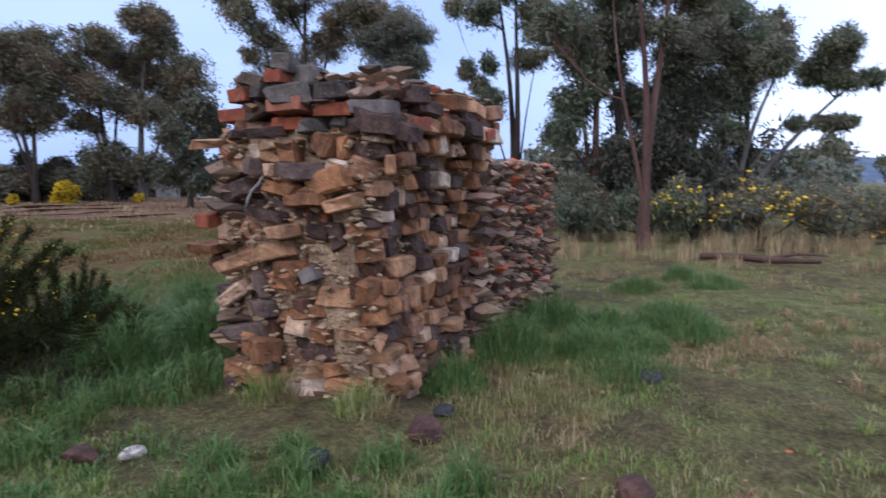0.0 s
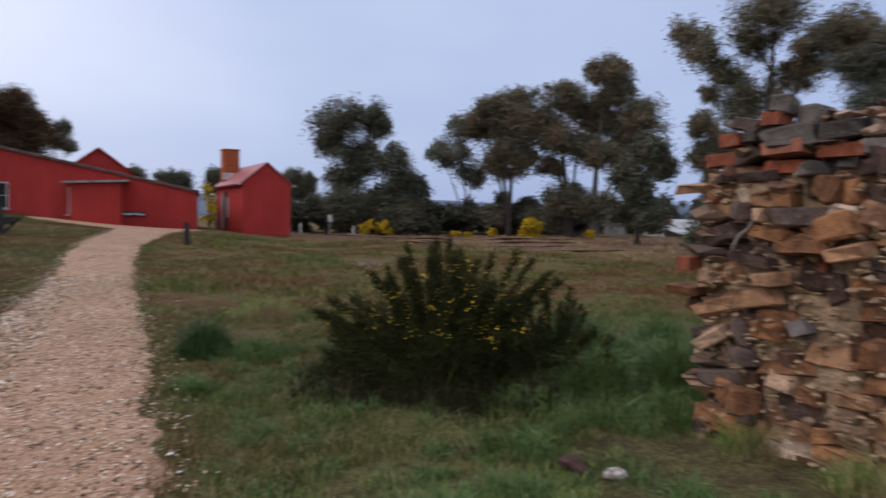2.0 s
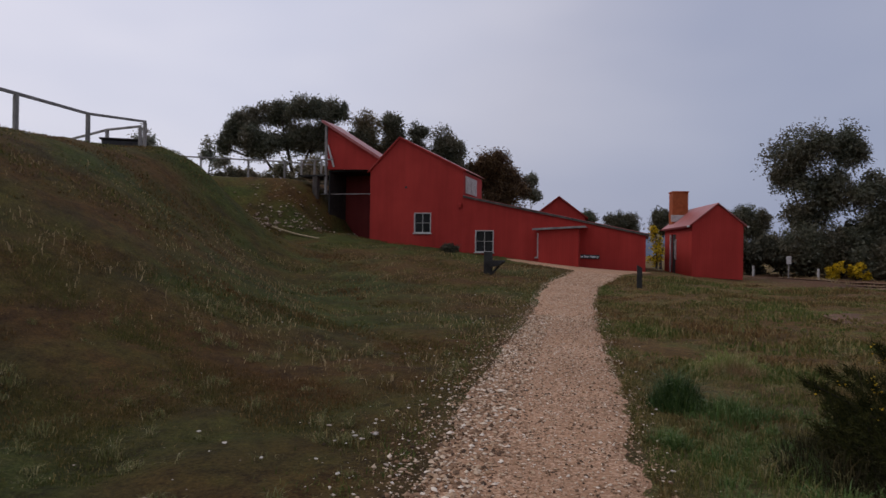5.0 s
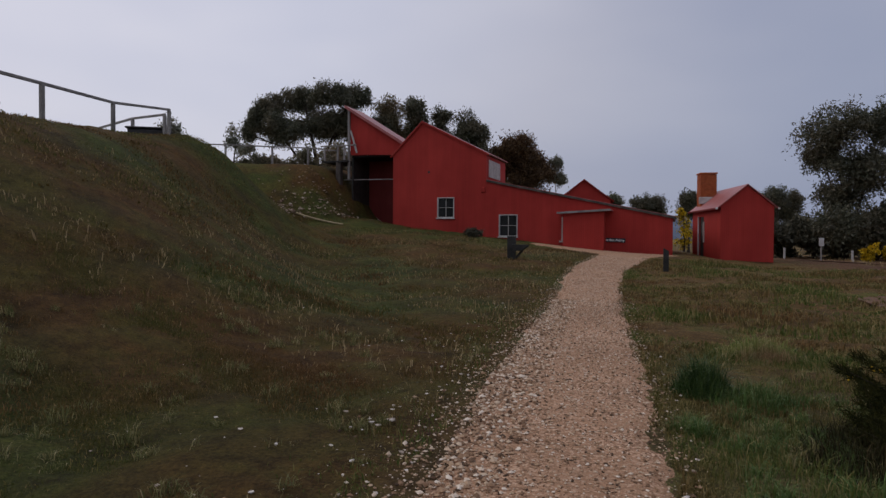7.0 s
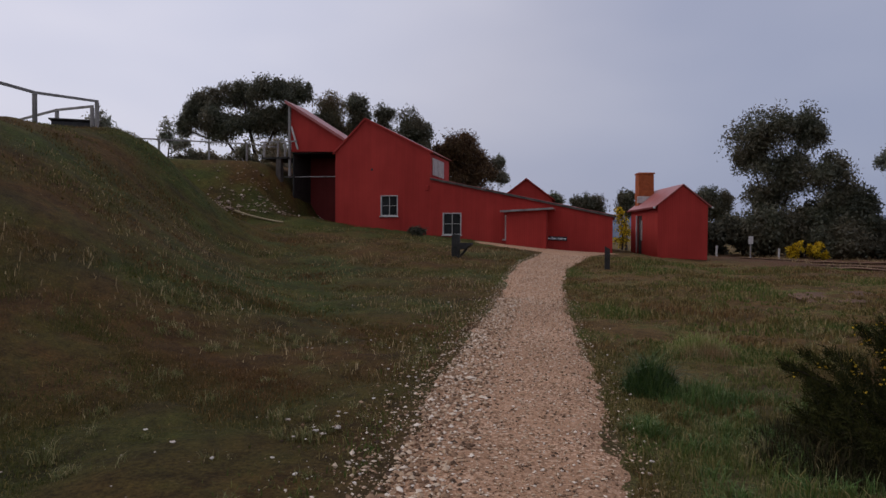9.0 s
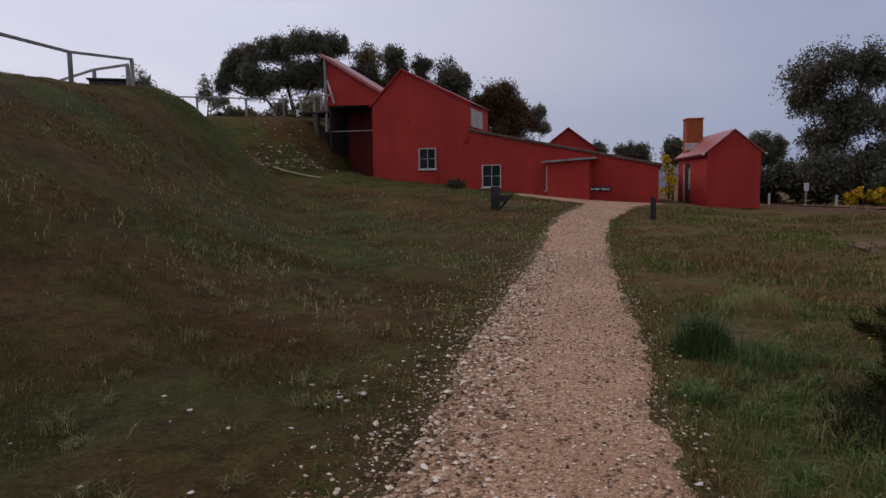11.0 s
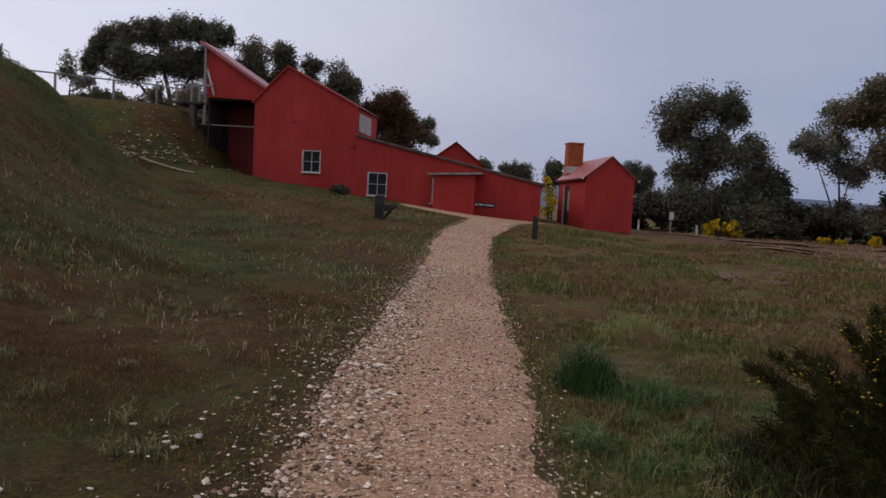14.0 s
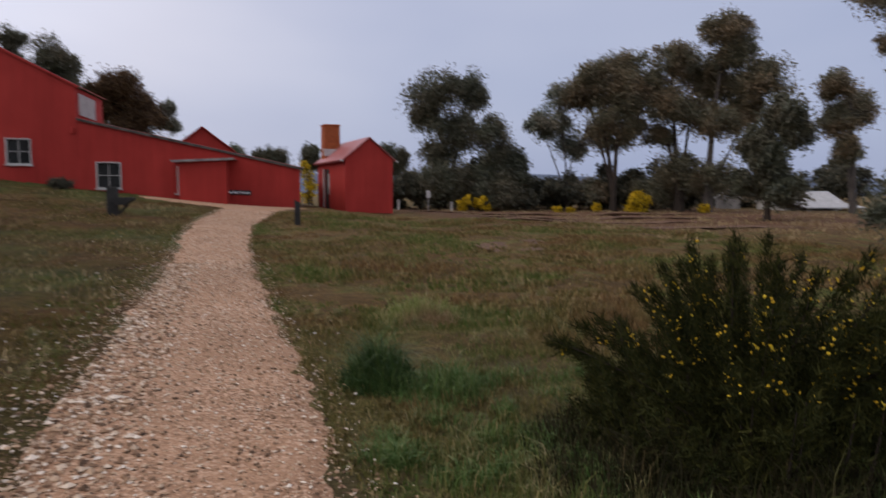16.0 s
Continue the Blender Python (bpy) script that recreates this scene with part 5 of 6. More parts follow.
def build_shed():
    """The small red house with a brick chimney: front gable at y = 0, depth towards +y."""
    root = empty("red_shed", 3.18, 30.2, 0.0, 9.4)
    w, dp, e, a = 2.15, 4.75, 2.72, 3.58
    b0, b1 = 0.42, 0.33
    part("gable_wall", slab_bm([(0, b0), (w, b1), (w, e), (w / 2, a), (0, e)], [], 0.10), M["red"], root)
    part("gable_wall", slab_bm([(0, b0), (w, b1), (w, e), (w / 2, a), (0, e)], [], 0.10), M["red"], root).location.y = dp - 0.1
    door = [(2.65, 0.42), (3.45, 0.42), (3.45, 2.35), (2.65, 2.35)]
    bm = slab_bm([(0.105, b0), (dp - 0.105, b0), (dp - 0.105, e), (0.105, e)], [door], 0.10)
    bm.transform(Matrix(((0, 1, 0, 0), (1, 0, 0, 0), (0, 0, 1, 0), (0, 0, 0, 1))))
    part("side_wall", bm, M["red"], root)
    part("side_wall", box_bm((w - 0.1, 0.105, b1), (w, dp - 0.105, e)), M["red"], root)
    part("floor", box_bm((0.105, 0.105, b0), (w - 0.105, dp - 0.105, b0 + 0.08)), M["black"], root)
    part("door", box_bm((0.05, 2.66, 0.5), (0.09, 3.44, 2.34), 0.004), M["dark_wood"], root, "dark timber door")
    part("door_jamb", box_bm((-0.06, 3.46, 0.55), (-0.004, 3.56, 2.35), 0.006), M["white"], root, "white door jamb")
    part("door_jamb", box_bm((-0.06, 2.5, 1.15), (-0.004, 2.62, 2.1), 0.006), M["white"], root, "white upright board")
    for x0, x1 in ((-0.14, w / 2), (w + 0.14, w / 2)):
        z0, z1 = e - 0.10, a + 0.03
        poly = [(x0, z0), (x1, z1), (x1, z1 + 0.04), (x0, z0 + 0.04)]
        part("roof_sheet", prism_bm(poly, "y", -0.08, dp + 0.1), M["roof"], root, "faded pinkish roof iron")
    part("gutter", box_bm((-0.22, -0.06, e - 0.16), (-0.145, dp + 0.05, e - 0.08), 0.01), M["red_dim"], root)
    part("gutter_end", box_bm((-0.23, -0.09, e - 0.15), (-0.13, -0.062, e - 0.07), 0.01), M["white"], root)
    part("gutter_end", box_bm((w + 0.13, -0.09, e - 0.15), (w + 0.22, -0.062, e - 0.07), 0.01), M["white"], root)
    part("stump", box_bm((w - 0.30, 0.05, 0.05), (w - 0.12, 0.25, 0.325), 0.01), M["dark_wood"], root)
    part("stump", box_bm((0.12, 0.05, 0.05), (0.3, 0.25, 0.41), 0.01), M["dark_wood"], root)
    ch = empty("chimney", 0, 0, 0)
    ch.parent = root
    part("stack", prism_bm([(0.10, 2.0), (0.86, 2.0), (0.82, 4.42), (0.14, 4.42)], "y", 3.75, 4.45), M["brick_stack"], ch, "orange-red brick stack")
    for k in range(14):
        z = 3.2 + k * 0.086
        part("brick_course", box_bm((0.105 + 0.0006 * k, 3.735, z), (0.855 - 0.0006 * k, 4.465, z + 0.074), 0.004), M["brick_stack"], ch)
    part("cap", box_bm((0.08, 3.70, 4.421), (0.88, 4.50, 4.50), 0.012), M["brick_stack"], ch)
    part("flashing", box_bm((0.02, 3.66, 2.98), (0.9, 3.73, 3.32), 0.02), M["white"], ch, "white mortar flashing at the roof")
    tagged(root, "small red iron house with pinkish roof and brick chimney", "shed")


build_shed()


def gabled_house(name, x, y, rz, w, d, e, a, label, wall, roof, z=None):
    root = empty(name, x, y, gz(x, y) if z is None else z, rz)
    part("wall", prism_bm([(-w / 2, -0.2), (w / 2, -0.2), (w / 2, e), (0, a), (-w / 2, e)], "y", 0, d), M[wall], root)
    for s in (-1, 1):
        part("roof", prism_bm([(s * (w / 2 + 0.2), e - 0.12), (0, a + 0.02), (0, a + 0.08), (s * (w / 2 + 0.2), e - 0.06)], "y", -0.2, d + 0.2), M[roof], root)
    return tagged(root, label, "building")


gabled_house("red_shed", -3.86, 46.2, 4.8, 3.6, 5.0, 2.9, 4.3, "red gabled outbuilding behind the mill roof", "red", "red", 1.0)
white_house = gabled_house("farmhouse", 39.3, 45.8, -96, 3.4, 5.0, 1.15, 1.95, "far low white farmhouse half hidden by trees", "white", "white", -0.55)
part("chimney", box_bm((0.4, 1.0, 1.4), (0.8, 1.4, 2.5)), M["brick_stack"], white_house)
part("verandah", prism_bm([(1.72, 1.1), (4.2, 0.72), (4.2, 0.80), (1.72, 1.18)], "y", 0, 5.0), M["white"], white_house)
for yy in (0.2, 2.5, 4.8):
    part("post", box_bm((4.05, yy - 0.05, -0.1), (4.15, yy + 0.05, 0.74)), M["white"], white_house)
outhouse = gabled_house("outhouse", 37.2, 48.2, -38, 1.9, 2.4, 0.9, 1.6, "small far white-roofed outbuilding", "grey_wood", "white")


# ---- fences, posts and fittings ----
def make_fence(name, posts, label, top=0.85, w=0.1, mat="grey_wood", second=False):
    root = empty(name, posts[0][0], posts[0][1], 0)
    ox, oy = posts[0]
    tops = []
    for x, y in posts:
        z = gz(x, y)
        part("post", box_bm((x - ox - w / 2, y - oy - w / 2, z - 0.15), (x - ox + w / 2, y - oy + w / 2, z + top), 0.01), M[mat], root)
        tops.append(Vector((x - ox, y - oy, z + top + 0.03)))
    for a, b_ in zip(tops, tops[1:]):
        d = (b_ - a).normalized() * 0.05
        part("rail", beam_bm(a - d + Vector((0, 0, 0.006)), b_ + d * 0.9 + Vector((0, 0, 0.006)), w * 0.75, w * 0.6), M[mat], root)
    return tagged(root, label, "fence")


make_fence("fence", [(-15.4, 18.75), (-15.0, 15.9), (-13.6, 12.3), (-13.0, 9.2), (-12.6, 6.4)], "grey timber post and rail fence on the mound", 0.80)
make_fence("fence", [(-15.75, 18.95), (-17.69, 19.59), (-20.12, 20.29), (-22.23, 20.77)], "grey timber fence closing the mound platform", 0.66)
make_fence("fence", [(-23.4, 28.6), (-21.3, 30.1), (-19.3, 31.45), (-17.65, 32.4), (-16.3, 33.3)], "pale post and rail fence along the hilltop", 0.93, 0.09)


def make_hatch(x, y):
    root = empty("tank_cover", x, y, gz(x, y), 30)
    part("box", box_bm((-0.65, -0.5, -0.05), (0.65, 0.5, 0.36), 0.03), M["iron"], root)
    part("lid", box_bm((-0.72, -0.56, 0.361), (0.72, 0.56, 0.43), 0.02), M["dark_wood"], root)
    tagged(root, "dark low tank cover on the mound", "tank")


make_hatch(-17.3, 20.0)


def make_bollard(x, y):
    root = empty("bollard", x, y, gz(x, y) - 0.03)
    part("post", prism_bm([(-0.075, 0), (0.075, 0), (0.075, 0.66), (-0.075, 0.74)], "y", -0.06, 0.06), M["dark_wood"], root)
    part("marker_plate", box_bm((-0.05, -0.068, 0.48), (0.05, -0.061, 0.6), 0.003), M["iron"], root)
    tagged(root, "short dark timber marker post beside the path", "post")


make_bollard(0.66, 20.1)


def make_fountain(x, y):
    root = empty("wayside_seat", x, y, gz(x, y) - 0.04)
    part("post", box_bm((-0.15, -0.06, 0), (0.13, 0.06, 0.78), 0.012), M["dark_wood"], root)
    part("tray", prism_bm([(0.1, 0.30), (0.32, 0.30), (0.52, 0.44), (0.52, 0.50), (0.02, 0.50), (0.02, 0.44)], "y", -0.25, 0.25), M["dark_wood"], root)
    part("bracket", beam_bm((0.12, 0, 0.05), (0.36, 0, 0.32), 0.07, 0.07), M["dark_wood"], root)
    tagged(root, "dark timber upright with a small tray", "stand")


make_fountain(-4.09, 21.40)


def make_sign_post(x, y, h):
    root = empty("sign_post", x, y, gz(x, y), 5)
    part("post", box_bm((-0.03, -0.03, -0.1), (0.03, 0.03, h), 0.006), M["grey_wood"], root)
    part("plate", box_bm((-0.13, -0.045, h - 0.42), (0.13, -0.031, h + 0.02), 0.004), M["white"], root, "blank-looking white plate")
    tagged(root, "small white notice on a thin post", "sign")


make_sign_post(9.35, 40.2, 1.22)
for px_, py_ in ((5.75, 33.5), (7.6, 40.5), (11.2, 41.5)):
    root = empty("marker_post", px_, py_, gz(px_, py_))
    part("post", box_bm((-0.05, -0.05, -0.1), (0.05, 0.05, 0.62), 0.01), M["white"], root)
    part("cap", box_bm((-0.06, -0.06, 0.621), (0.06, 0.06, 0.65), 0.008), M["grey_wood"], root)
    tagged(root, "short pale marker post by the field edge", "post", "marker posts")


# low banks of scraped earth in the field
def make_bank(x0, x1, y, h, seed):
    rng = np.random.default_rng(seed)
    xs = np.linspace(x0, x1, 60)
    prof = np.array([(0.02, -0.05), (-0.10, 0.7), (0.15, 1.0), (0.9, 0.7), (2.2, -0.3)])
    env = smooth(x0, x0 + 2, xs) * smooth(x1, x1 - 2, xs)
    yy = y + 0.25 * np.sin(xs * 0.5 + seed) + 0.1 * np.sin(xs * 1.7 + 2 * seed)
    v = np.stack([np.repeat(xs[:, None], 5, 1), yy[:, None] + prof[None, :, 0], ground_z(np.repeat(xs[:, None], 5, 1), yy[:, None] + prof[None, :, 0]) + prof[None, :, 1] * (h * env * (0.45 + 0.55 * smooth(-0.3, 0.3, np.sin(xs * 0.9 + 2.1 * seed))) * (1 + 0.18 * np.sin(xs * 1.3 + seed)))[:, None] - 0.02], -1)
    i = np.arange(59)[:, None] * 5 + np.arange(4)[None]
    ob = part_np("earth_bank", v.reshape(-1, 3), [np.stack([i, i + 1, i + 6, i + 5], -1).reshape(-1, 4)], M["bank"])
    tagged(ob, "low bank of bare reddish earth in the field", "earth bank")


M["bank"] = rough_material("bare_earth", [(0.3, (0.085, 0.045, 0.027)), (0.5, (0.135, 0.073, 0.042)), (0.72, (0.20, 0.115, 0.066))], 0.8, 14.0, 0.95, 0, 0.8, 0.04)
make_bank(7.0, 26.0, 36.0, 0.15, 1)
make_bank(8.0, 19.0, 26.5, 0.11, 2)
make_bank(9.5, 20.0, 22.5, 0.09, 3)
make_bank(9.0, 24.0, 30.5, 0.12, 5)
make_bank(4.4, 6.4, 15.0, 0.08, 4)


# ---- stones lying about the ruin ----
def make_rock(x, y, size, mat, label, seed, flat=0.5):
    rng = np.random.default_rng(seed)
    bm = bmesh.new()
    bmesh.ops.create_icosphere(bm, subdivisions=2, radius=0.5)
    for v in bm.verts:
        k = 1 + 0.35 * noise.noise(v.co * 2.1 + Vector((seed, 0, 0)))
        v.co = Vector((v.co.x * k * size * 1.3, v.co.y * k * size, max(v.co.z, -0.25) * k * size * flat * 1.4))
    ob = part("rock", bm, mat)
    ob.matrix_world = pose(x, y, gz(x, y) + size * 0.12, 0, 0, rng.uniform(0, 360))
    tagged(ob, label, "rock")


make_rock(2.17, 2.95, 0.10, M["quartz_one"], "pale lump of quartz in the grass", 1)
make_rock(2.05, 3.12, 0.13, M["brown_log"], "brown broken stone in the grass", 2)
make_rock(3.0, 1.95, 0.17, M["brown_log"], "reddish-brown stone lying below the ruin", 3, 0.7)
make_rock(3.3, 2.02, 0.10, M["dark_wood"], "dark stone lying below the ruin", 4)
make_rock(4.35, 1.2, 0.14, M["dark_wood"], "dark flat stone in thin grass", 5)
make_rock(2.5, 2.2, 0.12, M["dark_wood"], "grey stone sunk in the grass", 6)
make_rock(2.9, 0.95, 0.14, M["brown_log"], "brown stone sunk in the grass", 7)
make_rock(-0.717, 6.45, 0.05, M["dark_wood"], "small dark stone on the path", 8)
make_rock(-1.76, 4.84, 0.045, M["quartz_one"], "white quartz stone beside the path", 9, 0.4)
make_rock(-1.05, 5.75, 0.035, M["dark_wood"], "small dark stone on the path", 10)


def make_log():
    root = empty("fallen_log", 11.0, 1.85, gz(11, 1.85))
    pts = [(0, 0, 0.06), (0.0, -0.5, 0.08), (-0.1, -1.0, 0.06), (-0.3, -1.6, 0.09)]
    lines = [(pts, [0.05, 0.055, 0.05, 0.03]), ([(-0.1, -0.9, 0.07), (0.15, -1.3, 0.14), (0.25, -1.7, 0.12)], [0.03, 0.022, 0.01])]
    part_np("log", *tubes_np(lines, 8), M["brown_log"], root, "", True)
    tagged(root, "fallen dead branch lying in dry grass", "log")


make_log()


def make_pole(name, a, b_, r, mat, label):
    """A thin pole or cable lying over the slope from a to b."""
    root = empty(name, a[0], a[1], gz(*a))
    t = np.linspace(0, 1, 14)
    px, py = a[0] + (b_[0] - a[0]) * t, a[1] + (b_[1] - a[1]) * t
    pts = np.stack([px - a[0], py - a[1], ground_z(px, py) - gz(*a) + r + 0.03], 1)
    part_np("rod", *tubes_np([(pts, np.full(14, r))], 8), M[mat], root, "", True)
    tagged(root, label, "pole")


make_pole("pole", (-15.54, 27.47), (-13.11, 27.42), 0.045, "pale_pole", "pale weathered pole lying on the slope")
tagged(part_np("cable", *tubes_np([([(-20.4, 29.3, 4.33), (-19.0, 30.2, 4.36), (-16.2, 32.0, 4.40)], [0.025, 0.025, 0.025])], 6), M["iron"], None, "", True), "dark taut cable over the cut bank", "cable")


# ---- the stone ruin ----
def stone_mesh(name, seed, mat):
    """A rough block one metre each way: bevelled, worn and knocked about."""
    bm = bmesh.new()
    bmesh.ops.create_cube(bm, size=1.0)
    bmesh.ops.bevel(bm, geom=list(bm.edges), offset=0.10, segments=1, affect="EDGES")
    for v in bm.verts:
        v.co += 0.25 * Vector(noise.noise_vector(v.co * 1.9 + Vector((seed * 3.1, seed, 0))))
    me = bpy.data.meshes.new(name)
    bm.to_mesh(me)
    bm.free()
    me.materials.append(mat)
    return me


def brick_mesh(name, seed, mat):
    bm = bmesh.new()
    bmesh.ops.create_cube(bm, size=1.0)
    bmesh.ops.bevel(bm, geom=list(bm.edges), offset=0.05, segments=1, affect="EDGES")
    for v in bm.verts:
        v.co += 0.05 * Vector(noise.noise_vector(v.co * 2.3 + Vector((seed * 2.7, 0, seed))))
    me = bpy.data.meshes.new(name)
    bm.to_mesh(me)
    bm.free()
    me.materials.append(mat)
    return me


def build_ruin():
    rng = random.Random(12)
    fw, dp, top = 1.10, 1.5, 1.86
    # local x: along the front to the left of a viewer facing it is +x; local y: depth
    root = empty("stone_ruin", 3.12, 2.26, -0.04, 95.7)
    # front lies in the plane y = 0 and runs towards +x, the depth is -y in this frame
    def left_edge(z):
        return fw + 0.06 * math.sin(z * 3.0) - 0.10 * math.exp(-((z - 0.25) / 0.25) ** 2) + 0.10 * max(0, z - 1.35) / 0.4

    def right_edge(z):
        return 0.10 * math.sin(z * 2.2 + 0.5) + 0.10 * math.exp(-((z - 1.0) / 0.35) ** 2) - 0.10 * max(0, z - 1.35) / 0.45 - 0.02

    def sky(x):
        """Height of the broken top along the front."""
        return top - 0.15 + 0.16 * float(smooth(0.15, 0.75, x)) - 0.60 * max(0.0, (x - 0.90) / 0.36) + 0.025 * math.sin(x * 13)

    rows = [0.0, 0.3, 0.6, 0.9, 1.2, 1.5]
    for a, b_ in zip(rows, rows[1:]):
        core = box_bm((right_edge(a + 0.15) + 0.12, -dp + 0.06, a + 0.001), (left_edge(a + 0.15) - 0.12, -0.10, b_))
        bmesh.ops.subdivide_edges(core, edges=list(core.edges), cuts=6, use_grid_fill=True)
        for v in core.verts:
            v.co += 0.035 * Vector(noise.noise_vector(v.co * 5.0))
        part("core", core, M["mortar"], root, "crumbling tan lime mortar", True)
    cap = bmesh.new()
    add_box(cap, (0.06, -dp + 0.12, 1.49), (0.84, -0.16, 1.74))
    bmesh.ops.subdivide_edges(cap, edges=list(cap.edges), cuts=8, use_grid_fill=True)
    for v in cap.verts:
        v.co += 0.04 * Vector(noise.noise_vector(v.co * 6.0))
    part("mortar_cap", cap, M["lichen"], root, "grey lichened mortar on the top", True)

    stones = [stone_mesh("stone", k, M["stone"]) for k in range(12)]
    bricks = [brick_mesh("brick", k, M["brick"]) for k in range(5)]
    grey_stones = [stone_mesh("grey_stone", k + 20, M["grey_stone"]) for k in range(4)]
    count = {"n": 0}

    def lay(mesh, name, c, dims, rz=0.0, tilt=0.0):
        ob = new(name, mesh)
        ob.parent = root
        ob.matrix_basis = Matrix.LocRotScale(c, Euler((radians(rng.gauss(0, 4)), radians(tilt), radians(rz))), dims)
        count["n"] += 1

    # front face, course upon course
    z = 0.0
    while z < 1.50:
        h = rng.uniform(0.05, 0.11)
        x, end = right_edge(z), left_edge(z)
        while x < end - 0.03:
            w = min(rng.choice((0.06, 0.08, 0.10, 0.12, 0.15, 0.19, 0.25)) * rng.uniform(0.85, 1.15), end - x + 0.04)
            hh = h * rng.uniform(0.65, 1.35)
            if z + hh < sky(x + w / 2) - 0.12 and rng.random() > 0.17:
                d = rng.uniform(0.14, 0.26)
                proud = rng.uniform(-0.11, 0.035) + 0.10 * noise.noise(Vector((x * 4.0, z * 4.0, 1.7)))
                br = rng.random() < 0.05
                lay(rng.choice(bricks if br else stones), "brick" if br else "stone", (x + w / 2, proud - d / 2, z + hh / 2 + rng.uniform(-0.035, 0.035)), (w * 1.06, d, hh * 1.08), rng.gauss(0, 13), rng.gauss(0, 12))
            x += w + rng.uniform(0.0, 0.02)
        z += h + rng.uniform(0.0, 0.012)
    # right-hand face, running back along the wall
    z = 0.0
    while z < 1.50:
        h = rng.uniform(0.06, 0.115)
        y, base = -0.16, right_edge(z)
        while y > -dp:
            w = rng.choice((0.09, 0.12, 0.15, 0.2)) * rng.uniform(0.85, 1.15)
            hh = h * rng.uniform(0.75, 1.1)
            if rng.random() > 0.06:
                d = rng.uniform(0.14, 0.24)
                lay(rng.choice(stones), "stone", (base + d / 2 - rng.uniform(-0.05, 0.06), y - w / 2, z + hh / 2), (d, w * 1.02, hh * 1.04), rng.gauss(0, 5), rng.gauss(0, 4))
            y -= w + rng.uniform(0, 0.02)
        z += h + rng.uniform(0, 0.012)
    # broken courses of brick and dark stone on top
    for k in range(6):
        z = 1.50 + k * 0.079
        x = -0.09 - 0.015 * k + (0.11 if k % 2 else 0)
        while x < 1.2:
            w = 0.215 if rng.random() < 0.6 else 0.11
            chance = rng.random()
            if z + 0.04 < sky(x + w / 2):
                c = (x + w / 2, -0.06 + rng.uniform(-0.16, 0.05), z + 0.037 + rng.uniform(-0.02, 0.02))
                corner = x < 0.22 or x > 0.74
                if chance < (0.62 if corner else 0.14):
                    lay(rng.choice(bricks), "brick", c, (w, 0.11 + 0.08 * rng.random(), 0.070), rng.gauss(0, 5), rng.gauss(0, 2.5))
                elif chance < 0.92:
                    lay(rng.choice(stones if corner else grey_stones), "stone", c, (w * rng.uniform(0.7, 1.1), 0.2, rng.uniform(0.06, 0.11)), rng.gauss(0, 12), rng.gauss(0, 9))
            x += w + 0.012
        y = -0.2 - (0.11 if k % 2 else 0)
        while k < 3 and y > -dp:
            chance = rng.random()
            if chance < (0.7, 0.55, 0.35)[k]:
                lay(rng.choice(bricks), "brick", (-0.04 + rng.uniform(-0.06, 0.06), y - 0.11, z + 0.037), (0.12, 0.215, 0.070), rng.gauss(0, 5), rng.gauss(0, 2.5))
            elif chance < 0.85:
                lay(rng.choice(stones), "stone", (0.03 + rng.uniform(-0.05, 0.04), y - 0.11, z + 0.037), (0.2, 0.2, 0.09), rng.gauss(0, 8), rng.gauss(0, 6))
            y -= 0.228
    # slate-like slab sticking out at the broken shoulder
    lay(stones[3], "stone", (1.18, -0.12, 1.46), (0.24, 0.22, 0.05), 4, 0)
    lay(stones[5], "stone", (1.20, -0.08, 0.86), (0.20, 0.2, 0.055), 4, 0)
    lay(bricks[0], "brick", (1.15, -0.02, 1.02), (0.10, 0.12, 0.075), 0, 0)

    # far side, back and the low wall behind, as joined rubble
    r2 = np.random.default_rng(9)
    n = 420
    pos = np.stack([fw - 0.05 + r2.normal(0, 0.03, n), -r2.uniform(0.05, dp, n), r2.uniform(0, 1.5, n)], 1)
    pos = np.r_[pos, np.stack([r2.uniform(0.0, fw, 320), np.full(320, -dp) + r2.normal(0, 0.04, 320), r2.uniform(0, 1.6, 320)], 1)]
    tagged(part_np("rubble_face", *rocks_np(r2, pos, r2.uniform(0.13, 0.26, len(pos)), 0.55), M["rubble"], root, "rough dark rubble of the sheltered faces"), kind="stuff")
    low = bmesh.new()
    L0, L1, t0, t1, lh = -dp + 0.02, -3.75, 0.14, 0.62, 1.38
    add_box(low, (t0 + 0.04, L1 + 0.05, 0.0), (t1 - 0.04, L0, lh - 0.06))
    bmesh.ops.subdivide_edges(low, edges=list(low.edges), cuts=7, use_grid_fill=True)
    for v in low.verts:
        v.co += 0.04 * Vector(noise.noise_vector(v.co * 5.0))
    part("low_wall_core", low, M["lichen"], root, "grey mortar of the low broken wall", True)
    n = 1500
    pos = np.stack([np.where(r2.random(n) < 0.75, t0, t1) + r2.normal(0, 0.03, n), r2.uniform(L1, L0, n), r2.uniform(0, lh, n)], 1)
    n2 = 260
    pos = np.r_[pos, np.stack([r2.uniform(t0, t1, n2), r2.uniform(L1, L0, n2), lh - 0.03 + r2.normal(0, 0.03, n2)], 1), np.stack([r2.uniform(t0, t1, 140), L1 + r2.normal(0, 0.03, 140), r2.uniform(0, lh, 140)], 1)]
    tagged(part_np("low_wall_rubble", *rocks_np(r2, pos, r2.uniform(0.09, 0.21, len(pos)), 0.6), M["rubble"], root, "small grey and brown rubble of the low wall"), kind="stuff")
    n = 420
    pos = np.stack([r2.uniform(-0.02, 0.92, n), -r2.uniform(0.04, dp, n), r2.uniform(1.60, 1.80, n)], 1)
